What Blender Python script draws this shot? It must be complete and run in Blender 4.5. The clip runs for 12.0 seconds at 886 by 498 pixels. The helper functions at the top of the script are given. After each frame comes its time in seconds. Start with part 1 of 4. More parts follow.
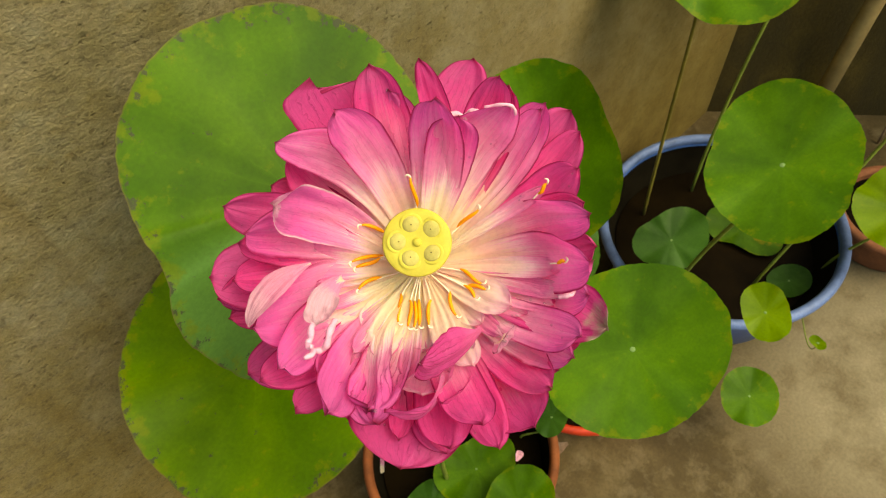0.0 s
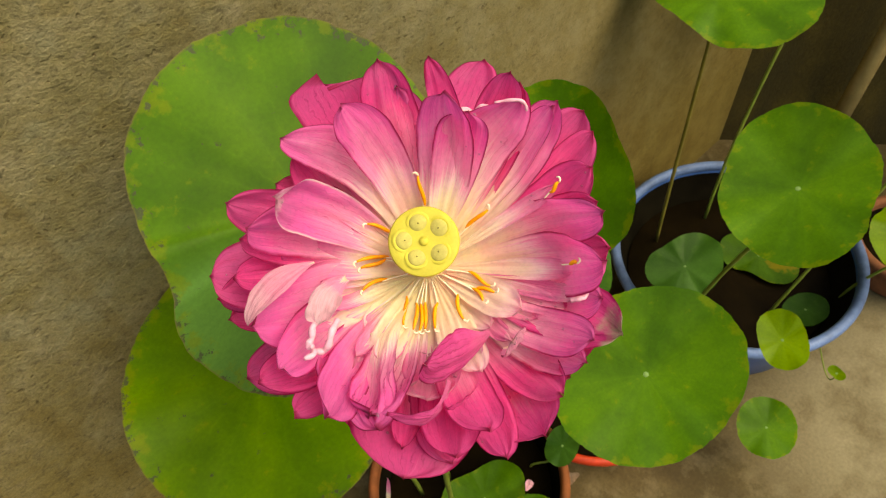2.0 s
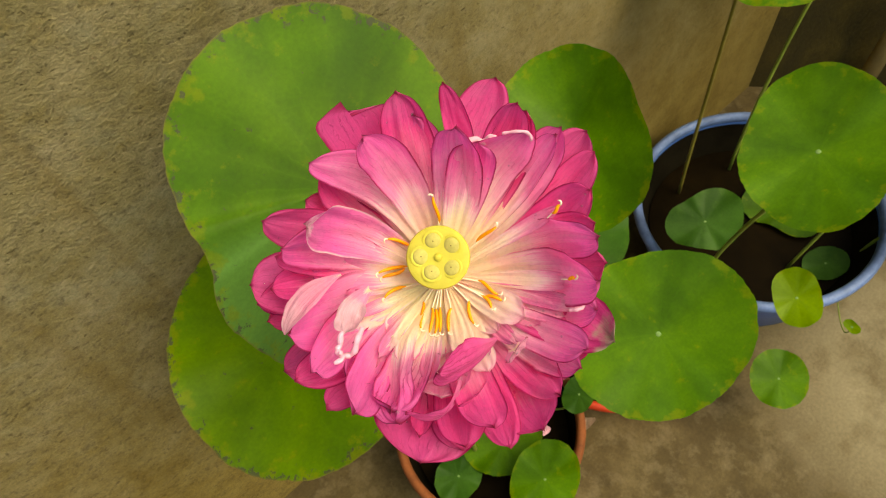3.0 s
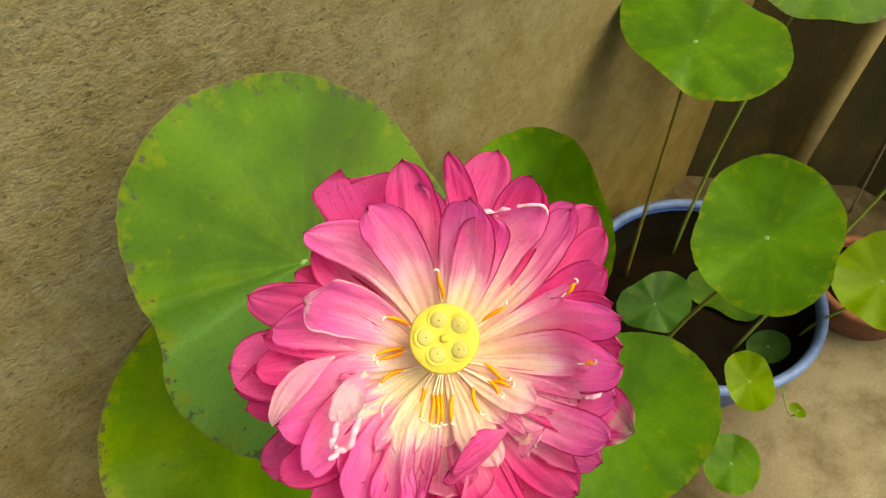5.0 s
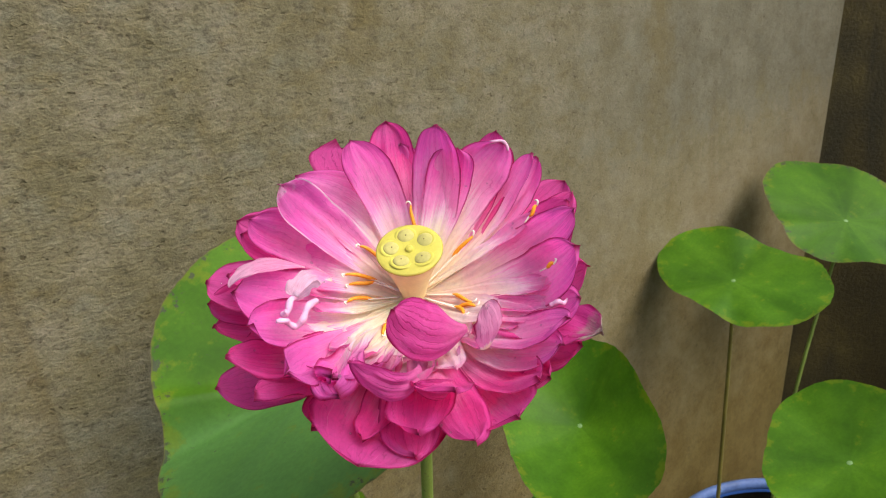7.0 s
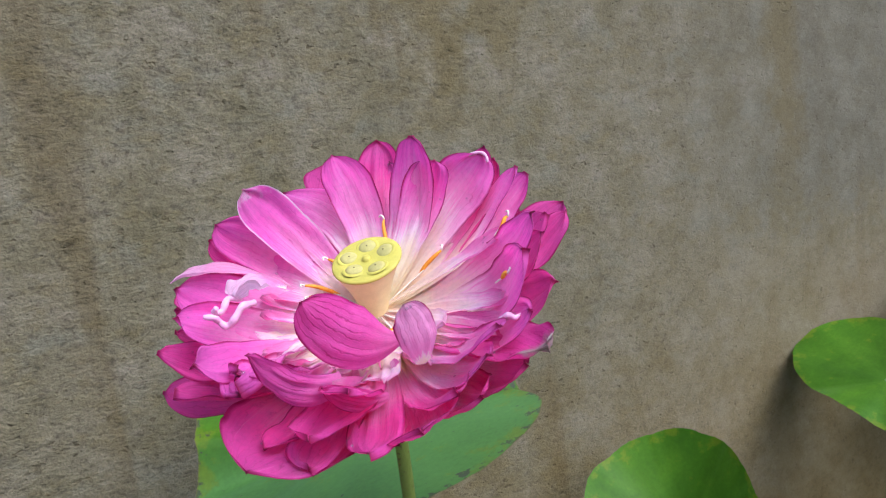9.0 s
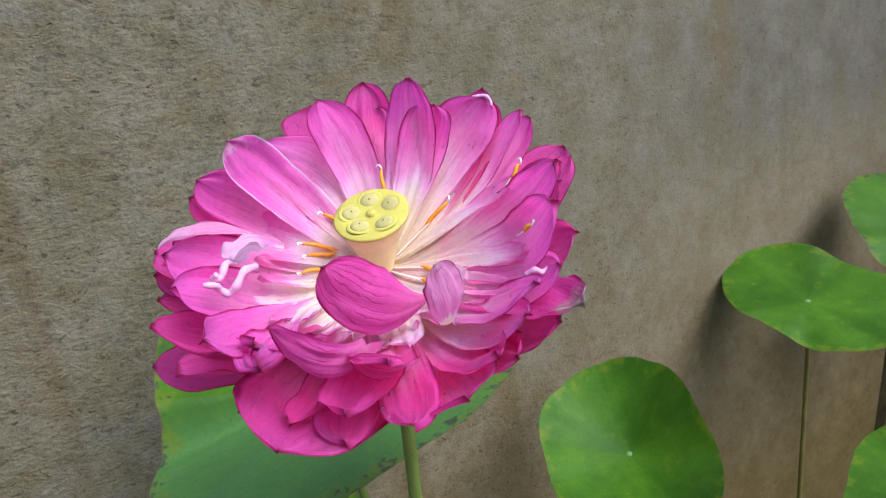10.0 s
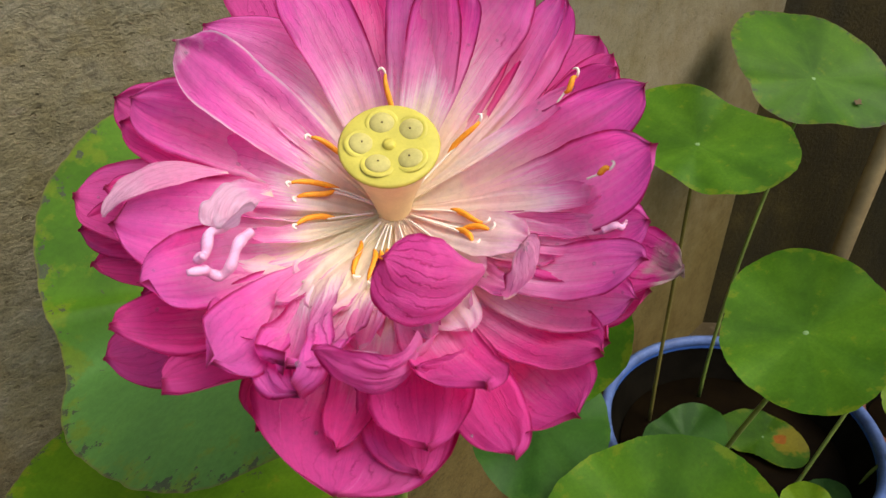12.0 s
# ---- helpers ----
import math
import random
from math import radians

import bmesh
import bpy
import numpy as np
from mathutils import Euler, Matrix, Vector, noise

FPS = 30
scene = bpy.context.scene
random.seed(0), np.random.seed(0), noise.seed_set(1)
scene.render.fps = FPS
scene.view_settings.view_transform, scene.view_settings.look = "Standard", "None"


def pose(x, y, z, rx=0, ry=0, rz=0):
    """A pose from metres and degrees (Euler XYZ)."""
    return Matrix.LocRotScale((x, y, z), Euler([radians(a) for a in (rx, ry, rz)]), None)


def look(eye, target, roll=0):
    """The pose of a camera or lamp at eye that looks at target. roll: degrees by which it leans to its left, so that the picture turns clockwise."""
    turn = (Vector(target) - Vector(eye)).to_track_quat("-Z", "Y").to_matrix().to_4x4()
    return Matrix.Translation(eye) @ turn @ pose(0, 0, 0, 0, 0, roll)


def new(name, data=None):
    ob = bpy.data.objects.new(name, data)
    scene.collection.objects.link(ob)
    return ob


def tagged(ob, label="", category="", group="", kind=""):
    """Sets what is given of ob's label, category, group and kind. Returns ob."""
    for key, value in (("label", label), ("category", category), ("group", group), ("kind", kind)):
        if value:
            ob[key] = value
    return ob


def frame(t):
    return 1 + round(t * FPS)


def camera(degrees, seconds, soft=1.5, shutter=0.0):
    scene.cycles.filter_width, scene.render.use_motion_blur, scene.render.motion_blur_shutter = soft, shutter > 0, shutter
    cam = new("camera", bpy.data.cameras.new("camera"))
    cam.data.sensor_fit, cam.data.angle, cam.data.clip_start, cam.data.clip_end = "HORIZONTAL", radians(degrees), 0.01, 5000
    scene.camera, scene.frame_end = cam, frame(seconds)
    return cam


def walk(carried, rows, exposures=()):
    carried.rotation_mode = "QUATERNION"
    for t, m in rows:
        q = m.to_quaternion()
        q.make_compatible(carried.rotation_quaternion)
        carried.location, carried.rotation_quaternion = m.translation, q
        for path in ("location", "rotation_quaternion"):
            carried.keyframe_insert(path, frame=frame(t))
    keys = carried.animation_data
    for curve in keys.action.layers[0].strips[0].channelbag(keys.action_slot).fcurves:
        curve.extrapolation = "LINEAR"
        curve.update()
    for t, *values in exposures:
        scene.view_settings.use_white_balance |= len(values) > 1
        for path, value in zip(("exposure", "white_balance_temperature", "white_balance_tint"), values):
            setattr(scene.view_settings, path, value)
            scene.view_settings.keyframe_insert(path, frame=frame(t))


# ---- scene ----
cam = camera(67.8, 12.0, 1.1)
cam.data.dof.use_dof, cam.data.dof.focus_distance, cam.data.dof.aperture_fstop = True, 0.34, 30.0
PATH = [
    (0, (-0.091, -0.152, 1.374), (0.564, 0.775, -0.273), -10.2),
    (0.5, (-0.092, -0.148, 1.374), (0.57, 0.791, -0.264), -9.9),
    (1, (-0.089, -0.145, 1.372), (0.588, 0.844, -0.229), -11.1),
    (1.5, (-0.097, -0.15, 1.362), (0.596, 0.859, -0.219), -10.0),
    (2, (-0.095, -0.156, 1.357), (0.592, 0.845, -0.232), -10.2),
    (2.5, (-0.083, -0.158, 1.38), (0.518, 0.833, -0.25), -12.7),
    (2.7, (-0.077, -0.161, 1.397), (0.431, 0.832, -0.263), -15.6),
    (4.3, (-0.089, -0.088, 1.422), (0.55, 0.671, -0.314), -11.8),
    (4.5, (-0.092, -0.086, 1.428), (0.547, 0.704, -0.295), -11.1),
    (5, (-0.095, -0.12, 1.388), (0.7, 0.827, -0.184), -4.6),
    (5.5, (-0.157, -0.197, 1.338), (0.814, 1.031, 0.093), -5.1),
    (6, (-0.162, -0.235, 1.327), (0.864, 1.112, 0.261), -6.2),
    (6.5, (-0.166, -0.247, 1.262), (0.862, 1.224, 0.379), -7.1),
    (7, (-0.155, -0.25, 1.235), (0.924, 1.273, 0.516), -6.4),
    (7.2, (-0.15, -0.246, 1.22), (0.94, 1.301, 0.573), -6.2),
    (8.8, (-0.087, -0.276, 1.181), (0.695, 1.519, 0.774), -7.6),
    (9, (-0.078, -0.282, 1.179), (0.684, 1.528, 0.799), -7.8),
    (9.5, (-0.074, -0.274, 1.175), (0.724, 1.515, 0.773), -8.8),
    (10, (-0.104, -0.249, 1.188), (0.824, 1.418, 0.587), -8.1),
    (10.5, (-0.153, -0.208, 1.21), (0.989, 1.255, 0.465), -5.5),
    (11, (-0.192, -0.167, 1.23), (1.063, 1.137, 0.378), -4.4),
    (11.5, (-0.192, -0.145, 1.226), (1.043, 1.095, 0.257), -3.9),
    (12, (-0.111, -0.154, 1.212), (0.966, 1.1, 0.086), -4.5),
]
EXPOSURES = [(0.0, 0.43, 9600, -2.0), (2.6, 0.41, 9600, -2.0), (4.2, 0.49, 9500, -2.0), (5.0, 0.60, 9400, -2.0), (5.6, 0.49, 8800, 0.0), (6.5, 0.48, 7100, 8.0), (7.2, 0.46, 6000, 13.0), (8.8, 0.49, 5250, 20.0), (10.0, 0.48, 5250, 20.0), (11.5, 0.34, 5800, 12.0), (12.0, 0.28, 6400, 14.0)]
walk(cam, [(t, look(eye, target, roll)) for t, eye, target, roll in PATH], EXPOSURES)

# ---- world and light ----
SUN_EL, SUN_AZ = 55.0, 146.0          # degrees; azimuth clockwise from +y
world = bpy.data.worlds.new("sky")
scene.world = world
world.use_nodes = True
wn = world.node_tree.nodes
sky = wn.new("ShaderNodeTexSky")
sky.sky_type, sky.sun_disc = "NISHITA", False
sky.sun_elevation, sky.sun_rotation = radians(SUN_EL), radians(SUN_AZ)
sky.air_density, sky.dust_density, sky.ozone_density = 1.0, 4.0, 1.0
wn["Background"].inputs["Strength"].default_value = 0.175
world.node_tree.links.new(sky.outputs["Color"], wn["Background"].inputs["Color"])
sun_data = bpy.data.lights.new("sun", "SUN")
sun_data.energy, sun_data.angle, sun_data.color = 2.1, radians(52), (1.0, 0.96, 0.9)
sun = new("sun", sun_data)
s_el, s_az = radians(SUN_EL), radians(SUN_AZ)
sun_from = Vector((math.sin(s_az) * math.cos(s_el), math.cos(s_az) * math.cos(s_el), math.sin(s_el)))
sun.matrix_world = look(sun_from * 10, (0, 0, 0))


# ---- material helpers ----
class Nodes:
    """A small node builder for one material."""

    def __init__(self, name, rough=0.5, spec=0.5):
        self.mat = bpy.data.materials.new(name)
        self.mat.use_nodes = True
        self.tree = self.mat.node_tree
        self.bsdf = self.tree.nodes["Principled BSDF"]
        self.out = self.tree.nodes["Material Output"]
        self.bsdf.inputs["Roughness"].default_value = rough
        self.bsdf.inputs["Specular IOR Level"].default_value = spec

    def node(self, kind, operation="", blend_type=""):
        n = self.tree.nodes.new("ShaderNode" + kind)
        if operation:
            n.operation = operation
        if blend_type:
            n.blend_type = blend_type
        return n

    def link(self, a, b):
        self.tree.links.new(a, b)

    def coords(self, kind="Object", scale=(1, 1, 1)):
        c, m = self.node("TexCoord"), self.node("Mapping")
        m.inputs["Scale"].default_value = scale
        self.link(c.outputs[kind], m.inputs["Vector"])
        return m.outputs["Vector"]

    def noise(self, vec, scale, detail=4.0, rough=0.55, dist=0.0):
        n = self.node("TexNoise")
        n.inputs["Scale"].default_value, n.inputs["Detail"].default_value = scale, detail
        n.inputs["Roughness"].default_value, n.inputs["Distortion"].default_value = rough, dist
        self.link(vec, n.inputs["Vector"])
        return n.outputs["Fac"]

    def ramp(self, fac, *stops):
        r = self.node("ValToRGB")
        e = r.color_ramp.elements
        while len(e) < len(stops):
            e.new(0.5)
        for item, (p, c) in zip(e, stops):
            item.position = p
            item.color = (*c, 1) if isinstance(c, tuple) else (c, c, c, 1)
        self.link(fac, r.inputs["Fac"])
        return r.outputs["Color"]

    def mix(self, fac, a, b, kind="MIX"):
        m = self.node("MixRGB", blend_type=kind)
        for sock, v in ((m.inputs["Fac"], fac), (m.inputs["Color1"], a), (m.inputs["Color2"], b)):
            if isinstance(v, (int, float)):
                sock.default_value = v if sock.name == "Fac" else (v, v, v, 1)
            elif isinstance(v, tuple):
                sock.default_value = (*v, 1)
            else:
                self.link(v, sock)
        return m.outputs["Color"]

    def maths(self, op, a, b=0.0):
        m = self.node("Math", operation=op)
        for sock, v in zip(m.inputs, (a, b)):
            if isinstance(v, (int, float)):
                sock.default_value = v
            else:
                self.link(v, sock)
        return m.outputs[0]

    def color(self, c):
        self.link(c, self.bsdf.inputs["Base Color"])

    def bump(self, height, strength=0.3, distance=0.002):
        b = self.node("Bump")
        b.inputs["Strength"].default_value, b.inputs["Distance"].default_value = strength, distance
        self.link(height, b.inputs["Height"])
        self.link(b.outputs["Normal"], self.bsdf.inputs["Normal"])
        return b.outputs["Normal"]

    def translucent(self, col, amount):
        """Lets light through a thin blade."""
        t, m = self.node("BsdfTranslucent"), self.node("MixShader")
        if isinstance(col, tuple):
            t.inputs["Color"].default_value = (*col, 1)
        else:
            self.link(col, t.inputs["Color"])
        m.inputs[0].default_value = amount
        self.link(self.bsdf.outputs[0], m.inputs[1])
        self.link(t.outputs[0], m.inputs[2])
        self.link(m.outputs[0], self.out.inputs["Surface"])


def wall_material():
    """Weathered cement plaster: coarse trowelled relief with pits, smoother and paler towards the corner, run-down stains."""
    n = Nodes("cement_plaster", 0.92, 0.2)
    co = n.coords()
    sep = n.node("SeparateXYZ")
    n.link(co, sep.inputs[0])
    drawn = n.coords(scale=(0.85, 1.0, 1.15))
    big = n.noise(co, 2.6, 3, 0.5, 0.5)
    blot = n.noise(co, 15, 6, 0.68)
    tint = n.noise(n.coords(scale=(0.8, 1.0, 1.3)), 36, 4, 0.6)
    cool = n.noise(n.coords(scale=(0.8, 1.0, 1.1)), 22, 4, 0.6, 0.3)
    lump = n.noise(drawn, 84, 5, 0.62, 0.2)
    mid = n.noise(drawn, 230, 4, 0.6)
    grain = n.noise(co, 480, 3, 0.6)
    streak = n.noise(n.coords(scale=(8.0, 8.0, 0.6)), 1.5, 5, 0.55, 0.5)
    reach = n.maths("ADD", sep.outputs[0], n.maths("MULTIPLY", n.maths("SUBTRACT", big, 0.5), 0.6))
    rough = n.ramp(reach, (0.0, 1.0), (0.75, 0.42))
    c = n.ramp(blot, (0.34, (0.130, 0.112, 0.054)), (0.5, (0.160, 0.139, 0.075)), (0.66, (0.188, 0.164, 0.097)))
    c = n.mix(n.ramp(tint, (0.53, 0.0), (0.68, 0.45)), c, (0.144, 0.114, 0.042))
    c = n.mix(n.ramp(cool, (0.52, 0.0), (0.68, 0.45)), c, (0.162, 0.158, 0.106))
    c = n.mix(n.ramp(tint, (0.30, 0.45), (0.42, 0.0)), c, (0.222, 0.190, 0.128))
    c = n.mix(n.ramp(streak, (0.53, 0.0), (0.66, 0.55)), c, (0.108, 0.080, 0.028))
    # paler, smoother plaster towards the corner, its light fading upwards put into the colour
    light_fall = n.ramp(n.maths("ADD", sep.outputs[2], n.maths("MULTIPLY", n.maths("SUBTRACT", big, 0.5), 0.5)), (0.80, 1.0), (1.10, 0.15))
    pale = n.mix(1.0, n.ramp(reach, (0.25, 0.0), (0.85, 0.8)), light_fall, "MULTIPLY")
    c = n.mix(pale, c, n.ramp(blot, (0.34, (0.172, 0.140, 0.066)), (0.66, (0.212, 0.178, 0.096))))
    # leaf and side wall shadow on the upper right, put into the colour
    high_shade = n.mix(1.0, n.ramp(reach, (0.45, 0.0), (0.95, 0.6)), n.ramp(n.maths("ADD", sep.outputs[2], n.maths("MULTIPLY", n.maths("SUBTRACT", blot, 0.5), 0.4)), (0.92, 0.0), (1.18, 1.0)), "MULTIPLY")
    c = n.mix(high_shade, c, n.ramp(blot, (0.34, (0.092, 0.086, 0.054)), (0.66, (0.140, 0.130, 0.084))))
    # brown soil splashed on the wall's foot, plus leaf shadow put into its colour
    soil_shade = n.ramp(n.maths("ADD", sep.outputs[2], n.maths("MULTIPLY", n.maths("SUBTRACT", blot, 0.5), 0.5)), (0.25, 0.8), (0.84, 0.0))
    c = n.mix(soil_shade, c, n.ramp(blot, (0.34, (0.132, 0.090, 0.016)), (0.66, (0.190, 0.138, 0.032))))
    # old brown run-down stains
    for x, w, low, high, amount in ((0.262, 0.05, 1.13, 1.24, 0.75), (0.345, 0.035, 1.2, 1.26, 0.6), (0.838, 0.045, 0.94, 1.10, 0.6)):
        off = n.maths("ADD", n.maths("ABSOLUTE", n.maths("SUBTRACT", sep.outputs[0], x)), n.maths("MULTIPLY", n.maths("SUBTRACT", blot, 0.5), 0.16))
        mask = n.mix(1.0, n.ramp(n.maths("DIVIDE", off, w), (0.2, amount), (1.0, 0.0)), n.ramp(n.maths("DIVIDE", n.maths("SUBTRACT", sep.outputs[2], low), high - low), (0.0, 0.0), (1.0, 1.0)), "MULTIPLY")
        c = n.mix(mask, c, (0.132, 0.104, 0.038))
    relief = n.mix(0.45, lump, mid)
    c = n.mix(n.maths("MULTIPLY", rough, 0.7), c, n.ramp(relief, (0.36, 0.40), (0.46, 0.92), (0.62, 1.24)), "MULTIPLY")
    c = n.mix(n.maths("MULTIPLY", rough, 0.45), c, n.ramp(grain, (0.32, 0.62), (0.7, 1.25)), "MULTIPLY")
    pit = n.noise(drawn, 118, 2, 0.5)
    hollow = n.mix(1.0, n.ramp(pit, (0.29, 1.0), (0.35, 0.0)), n.ramp(cool, (0.35, 1.0), (0.62, 0.25)), "MULTIPLY")
    c = n.mix(n.maths("MULTIPLY", n.mix(1.0, hollow, rough, "MULTIPLY"), 0.7), c, (0.055, 0.040, 0.015))
    n.color(c)
    height = n.maths("SUBTRACT", n.mix(0.12, n.mix(n.maths("MULTIPLY", rough, 0.9), 0.5, relief), grain), n.maths("MULTIPLY", hollow, 0.25))
    n.bump(height, 0.8, 0.007)
    return n.mat


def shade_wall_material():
    """Side wall plaster; the wall's shade is put into its dark colour."""
    n = Nodes("shaded_plaster", 0.85, 0.3)
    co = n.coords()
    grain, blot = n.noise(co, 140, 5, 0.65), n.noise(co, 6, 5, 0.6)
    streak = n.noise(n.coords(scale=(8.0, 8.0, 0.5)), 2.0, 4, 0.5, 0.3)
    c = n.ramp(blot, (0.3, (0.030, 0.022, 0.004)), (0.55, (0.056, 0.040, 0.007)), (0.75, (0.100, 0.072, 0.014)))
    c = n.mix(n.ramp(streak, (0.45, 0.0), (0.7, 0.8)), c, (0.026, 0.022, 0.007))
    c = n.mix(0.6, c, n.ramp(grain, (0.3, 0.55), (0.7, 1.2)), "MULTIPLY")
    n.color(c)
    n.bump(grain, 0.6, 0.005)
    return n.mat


def floor_material():
    """Worn cement yard floor with dirt; pale dapples of light are put into its colour."""
    n = Nodes("cement_floor", 0.8, 0.3)
    co = n.coords()
    grain, blot, big = n.noise(co, 160, 5, 0.6), n.noise(co, 11, 6, 0.6), n.noise(co, 3.1, 4, 0.5, 0.5)
    c = n.ramp(blot, (0.3, (0.0468, 0.0324, 0.0108)), (0.5, (0.0792, 0.0567, 0.0216)), (0.7, (0.1260, 0.0972, 0.0450)))
    c = n.mix(n.ramp(big, (0.42, 0.0), (0.68, 0.7)), c, (0.0540, 0.0378, 0.0144))
    # brighter dappled patch, its light put into the floor's colour
    far = n.node("VectorMath", operation="DISTANCE")
    n.link(co, far.inputs[0])
    far.inputs[1].default_value = (0.86, -0.36, 0.0)
    dapple_patch = n.ramp(n.maths("ADD", far.outputs["Value"], n.maths("MULTIPLY", n.maths("SUBTRACT", blot, 0.5), 0.45)), (0.24, 1.0), (0.42, 0.0))
    c = n.mix(dapple_patch, c, n.ramp(blot, (0.3, (0.1170, 0.0900, 0.0450)), (0.7, (0.2700, 0.2340, 0.1530))))
    # soft light dapple put into the colour as paler mottling
    c = n.mix(n.ramp(n.noise(co, 18, 5, 0.65), (0.50, 0.0), (0.72, 0.55)), c, (0.200, 0.165, 0.098))
    c = n.mix(0.5, c, n.ramp(grain, (0.3, 0.6), (0.7, 1.2)), "MULTIPLY")
    n.color(c)
    n.bump(n.mix(0.5, grain, blot), 0.5, 0.004)
    return n.mat


def leaf_material(name, base, pale, edge, vein=0.3, damage=0.0, sick=False, bloom=0.15, flap_light=None):
    """Lotus leaf blade: wax-coated green, faint radiating veins, broad uneven sectors; UV is (turn, radius)."""
    n = Nodes(name, 0.50, 0.16)
    uv = n.coords("UV")
    sep = n.node("SeparateXYZ")
    n.link(uv, sep.inputs[0])
    turn, rad = sep.outputs[0], sep.outputs[1]
    ob = n.coords("Object")
    way = n.node("VectorMath", operation="NORMALIZE")
    n.link(ob, way.inputs[0])
    sector = n.noise(way.outputs[0], 2.3 if damage else 1.7, 1, 0.5)
    wob = n.noise(ob, 30, 3)
    ang = n.maths("ADD", n.maths("MULTIPLY", turn, 20.0), n.maths("MULTIPLY", wob, 0.9))
    frac = n.maths("ABSOLUTE", n.maths("SUBTRACT", n.maths("FRACT", ang), 0.5))
    veins = n.ramp(frac, (0.0, 1.0), (0.05, 0.30), (0.16, 0.0))
    c = n.ramp(n.mix(0.34 if damage else 0.06, n.noise(ob, 13, 5, 0.65), sector), (0.38, base), (0.63, pale))
    # sky light on the hanging front half, put into the blade's colour
    if flap_light:
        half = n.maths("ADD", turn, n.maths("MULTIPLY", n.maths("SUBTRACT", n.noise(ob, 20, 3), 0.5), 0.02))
        c = n.mix(n.ramp(half, (0.445, 0.0), (0.47, 0.75), (0.90, 0.75), (0.935, 0.0)), c, flap_light)
    c = n.mix(n.mix(1.0, n.ramp(rad, (0.05, vein), (0.6, vein * 0.45), (1.0, 0.05)), veins, "MULTIPLY"), c, tuple(min(1, v * 1.5 + 0.01) for v in pale))
    c = n.mix(n.ramp(rad, (0.0, 0.30), (0.20, 0.0)), c, tuple(v * 1.35 + 0.012 for v in pale))
    # yellowed flecks, thicker towards the edge
    fleck = n.maths("ADD", n.noise(ob, 55, 4, 0.65), n.maths("MULTIPLY", n.ramp(rad, (0.84, 0.0), (0.97, 1.0)), 0.15))
    c = n.mix(n.ramp(fleck, (0.62, 0.0), (0.72, 0.55)), c, edge)
    if damage:
        gnaw = n.maths("ADD", n.noise(ob, 85, 4, 0.7), n.maths("MULTIPLY", n.ramp(rad, (0.86, 0.0), (1.0, 1.0)), 0.17))
        c = n.mix(n.ramp(gnaw, (0.675, 0.0), (0.72, damage)), c, (0.060, 0.068, 0.040))
        c = n.mix(n.ramp(rad, (0.988, 0.0), (0.998, 0.6)), c, (0.15, 0.13, 0.03))
    if sick:
        for centre, r, col in (((0.026, -0.044, 0.0), 0.038, (0.24, 0.20, 0.010)), ((0.016, -0.027, 0.0), 0.014, (0.34, 0.10, 0.008)), ((0.036, -0.05, 0.0), 0.006, (0.03, 0.02, 0.008))):
            far = n.node("VectorMath", operation="DISTANCE")
            n.link(ob, far.inputs[0])
            far.inputs[1].default_value = centre
            c = n.mix(n.ramp(n.maths("ADD", n.maths("DIVIDE", far.outputs["Value"], r), n.maths("MULTIPLY", n.maths("SUBTRACT", n.noise(ob, 60, 4), 0.5), 1.2)), (0.75, 0.9), (1.0, 0.0)), c, col)
    fine = n.noise(ob, 240, 4, 0.65)
    c = n.mix(0.35, c, n.ramp(fine, (0.3, 0.62), (0.7, 1.2)), "MULTIPLY")
    c = n.mix(0.6, c, n.ramp(n.noise(ob, 7, 4, 0.6), (0.34, 0.52), (0.66, 1.10)), "MULTIPLY")
    n.color(c)
    n.bsdf.inputs["Sheen Weight"].default_value, n.bsdf.inputs["Sheen Roughness"].default_value = bloom, 0.30
    n.bsdf.inputs["Sheen Tint"].default_value = (0.75, 0.95, 1.0, 1)
    n.bump(fine, 0.05, 0.0012)
    n.translucent(n.mix(1.0, c, (1.4, 1.35, 0.4), "MULTIPLY"), 0.22)
    return n.mat


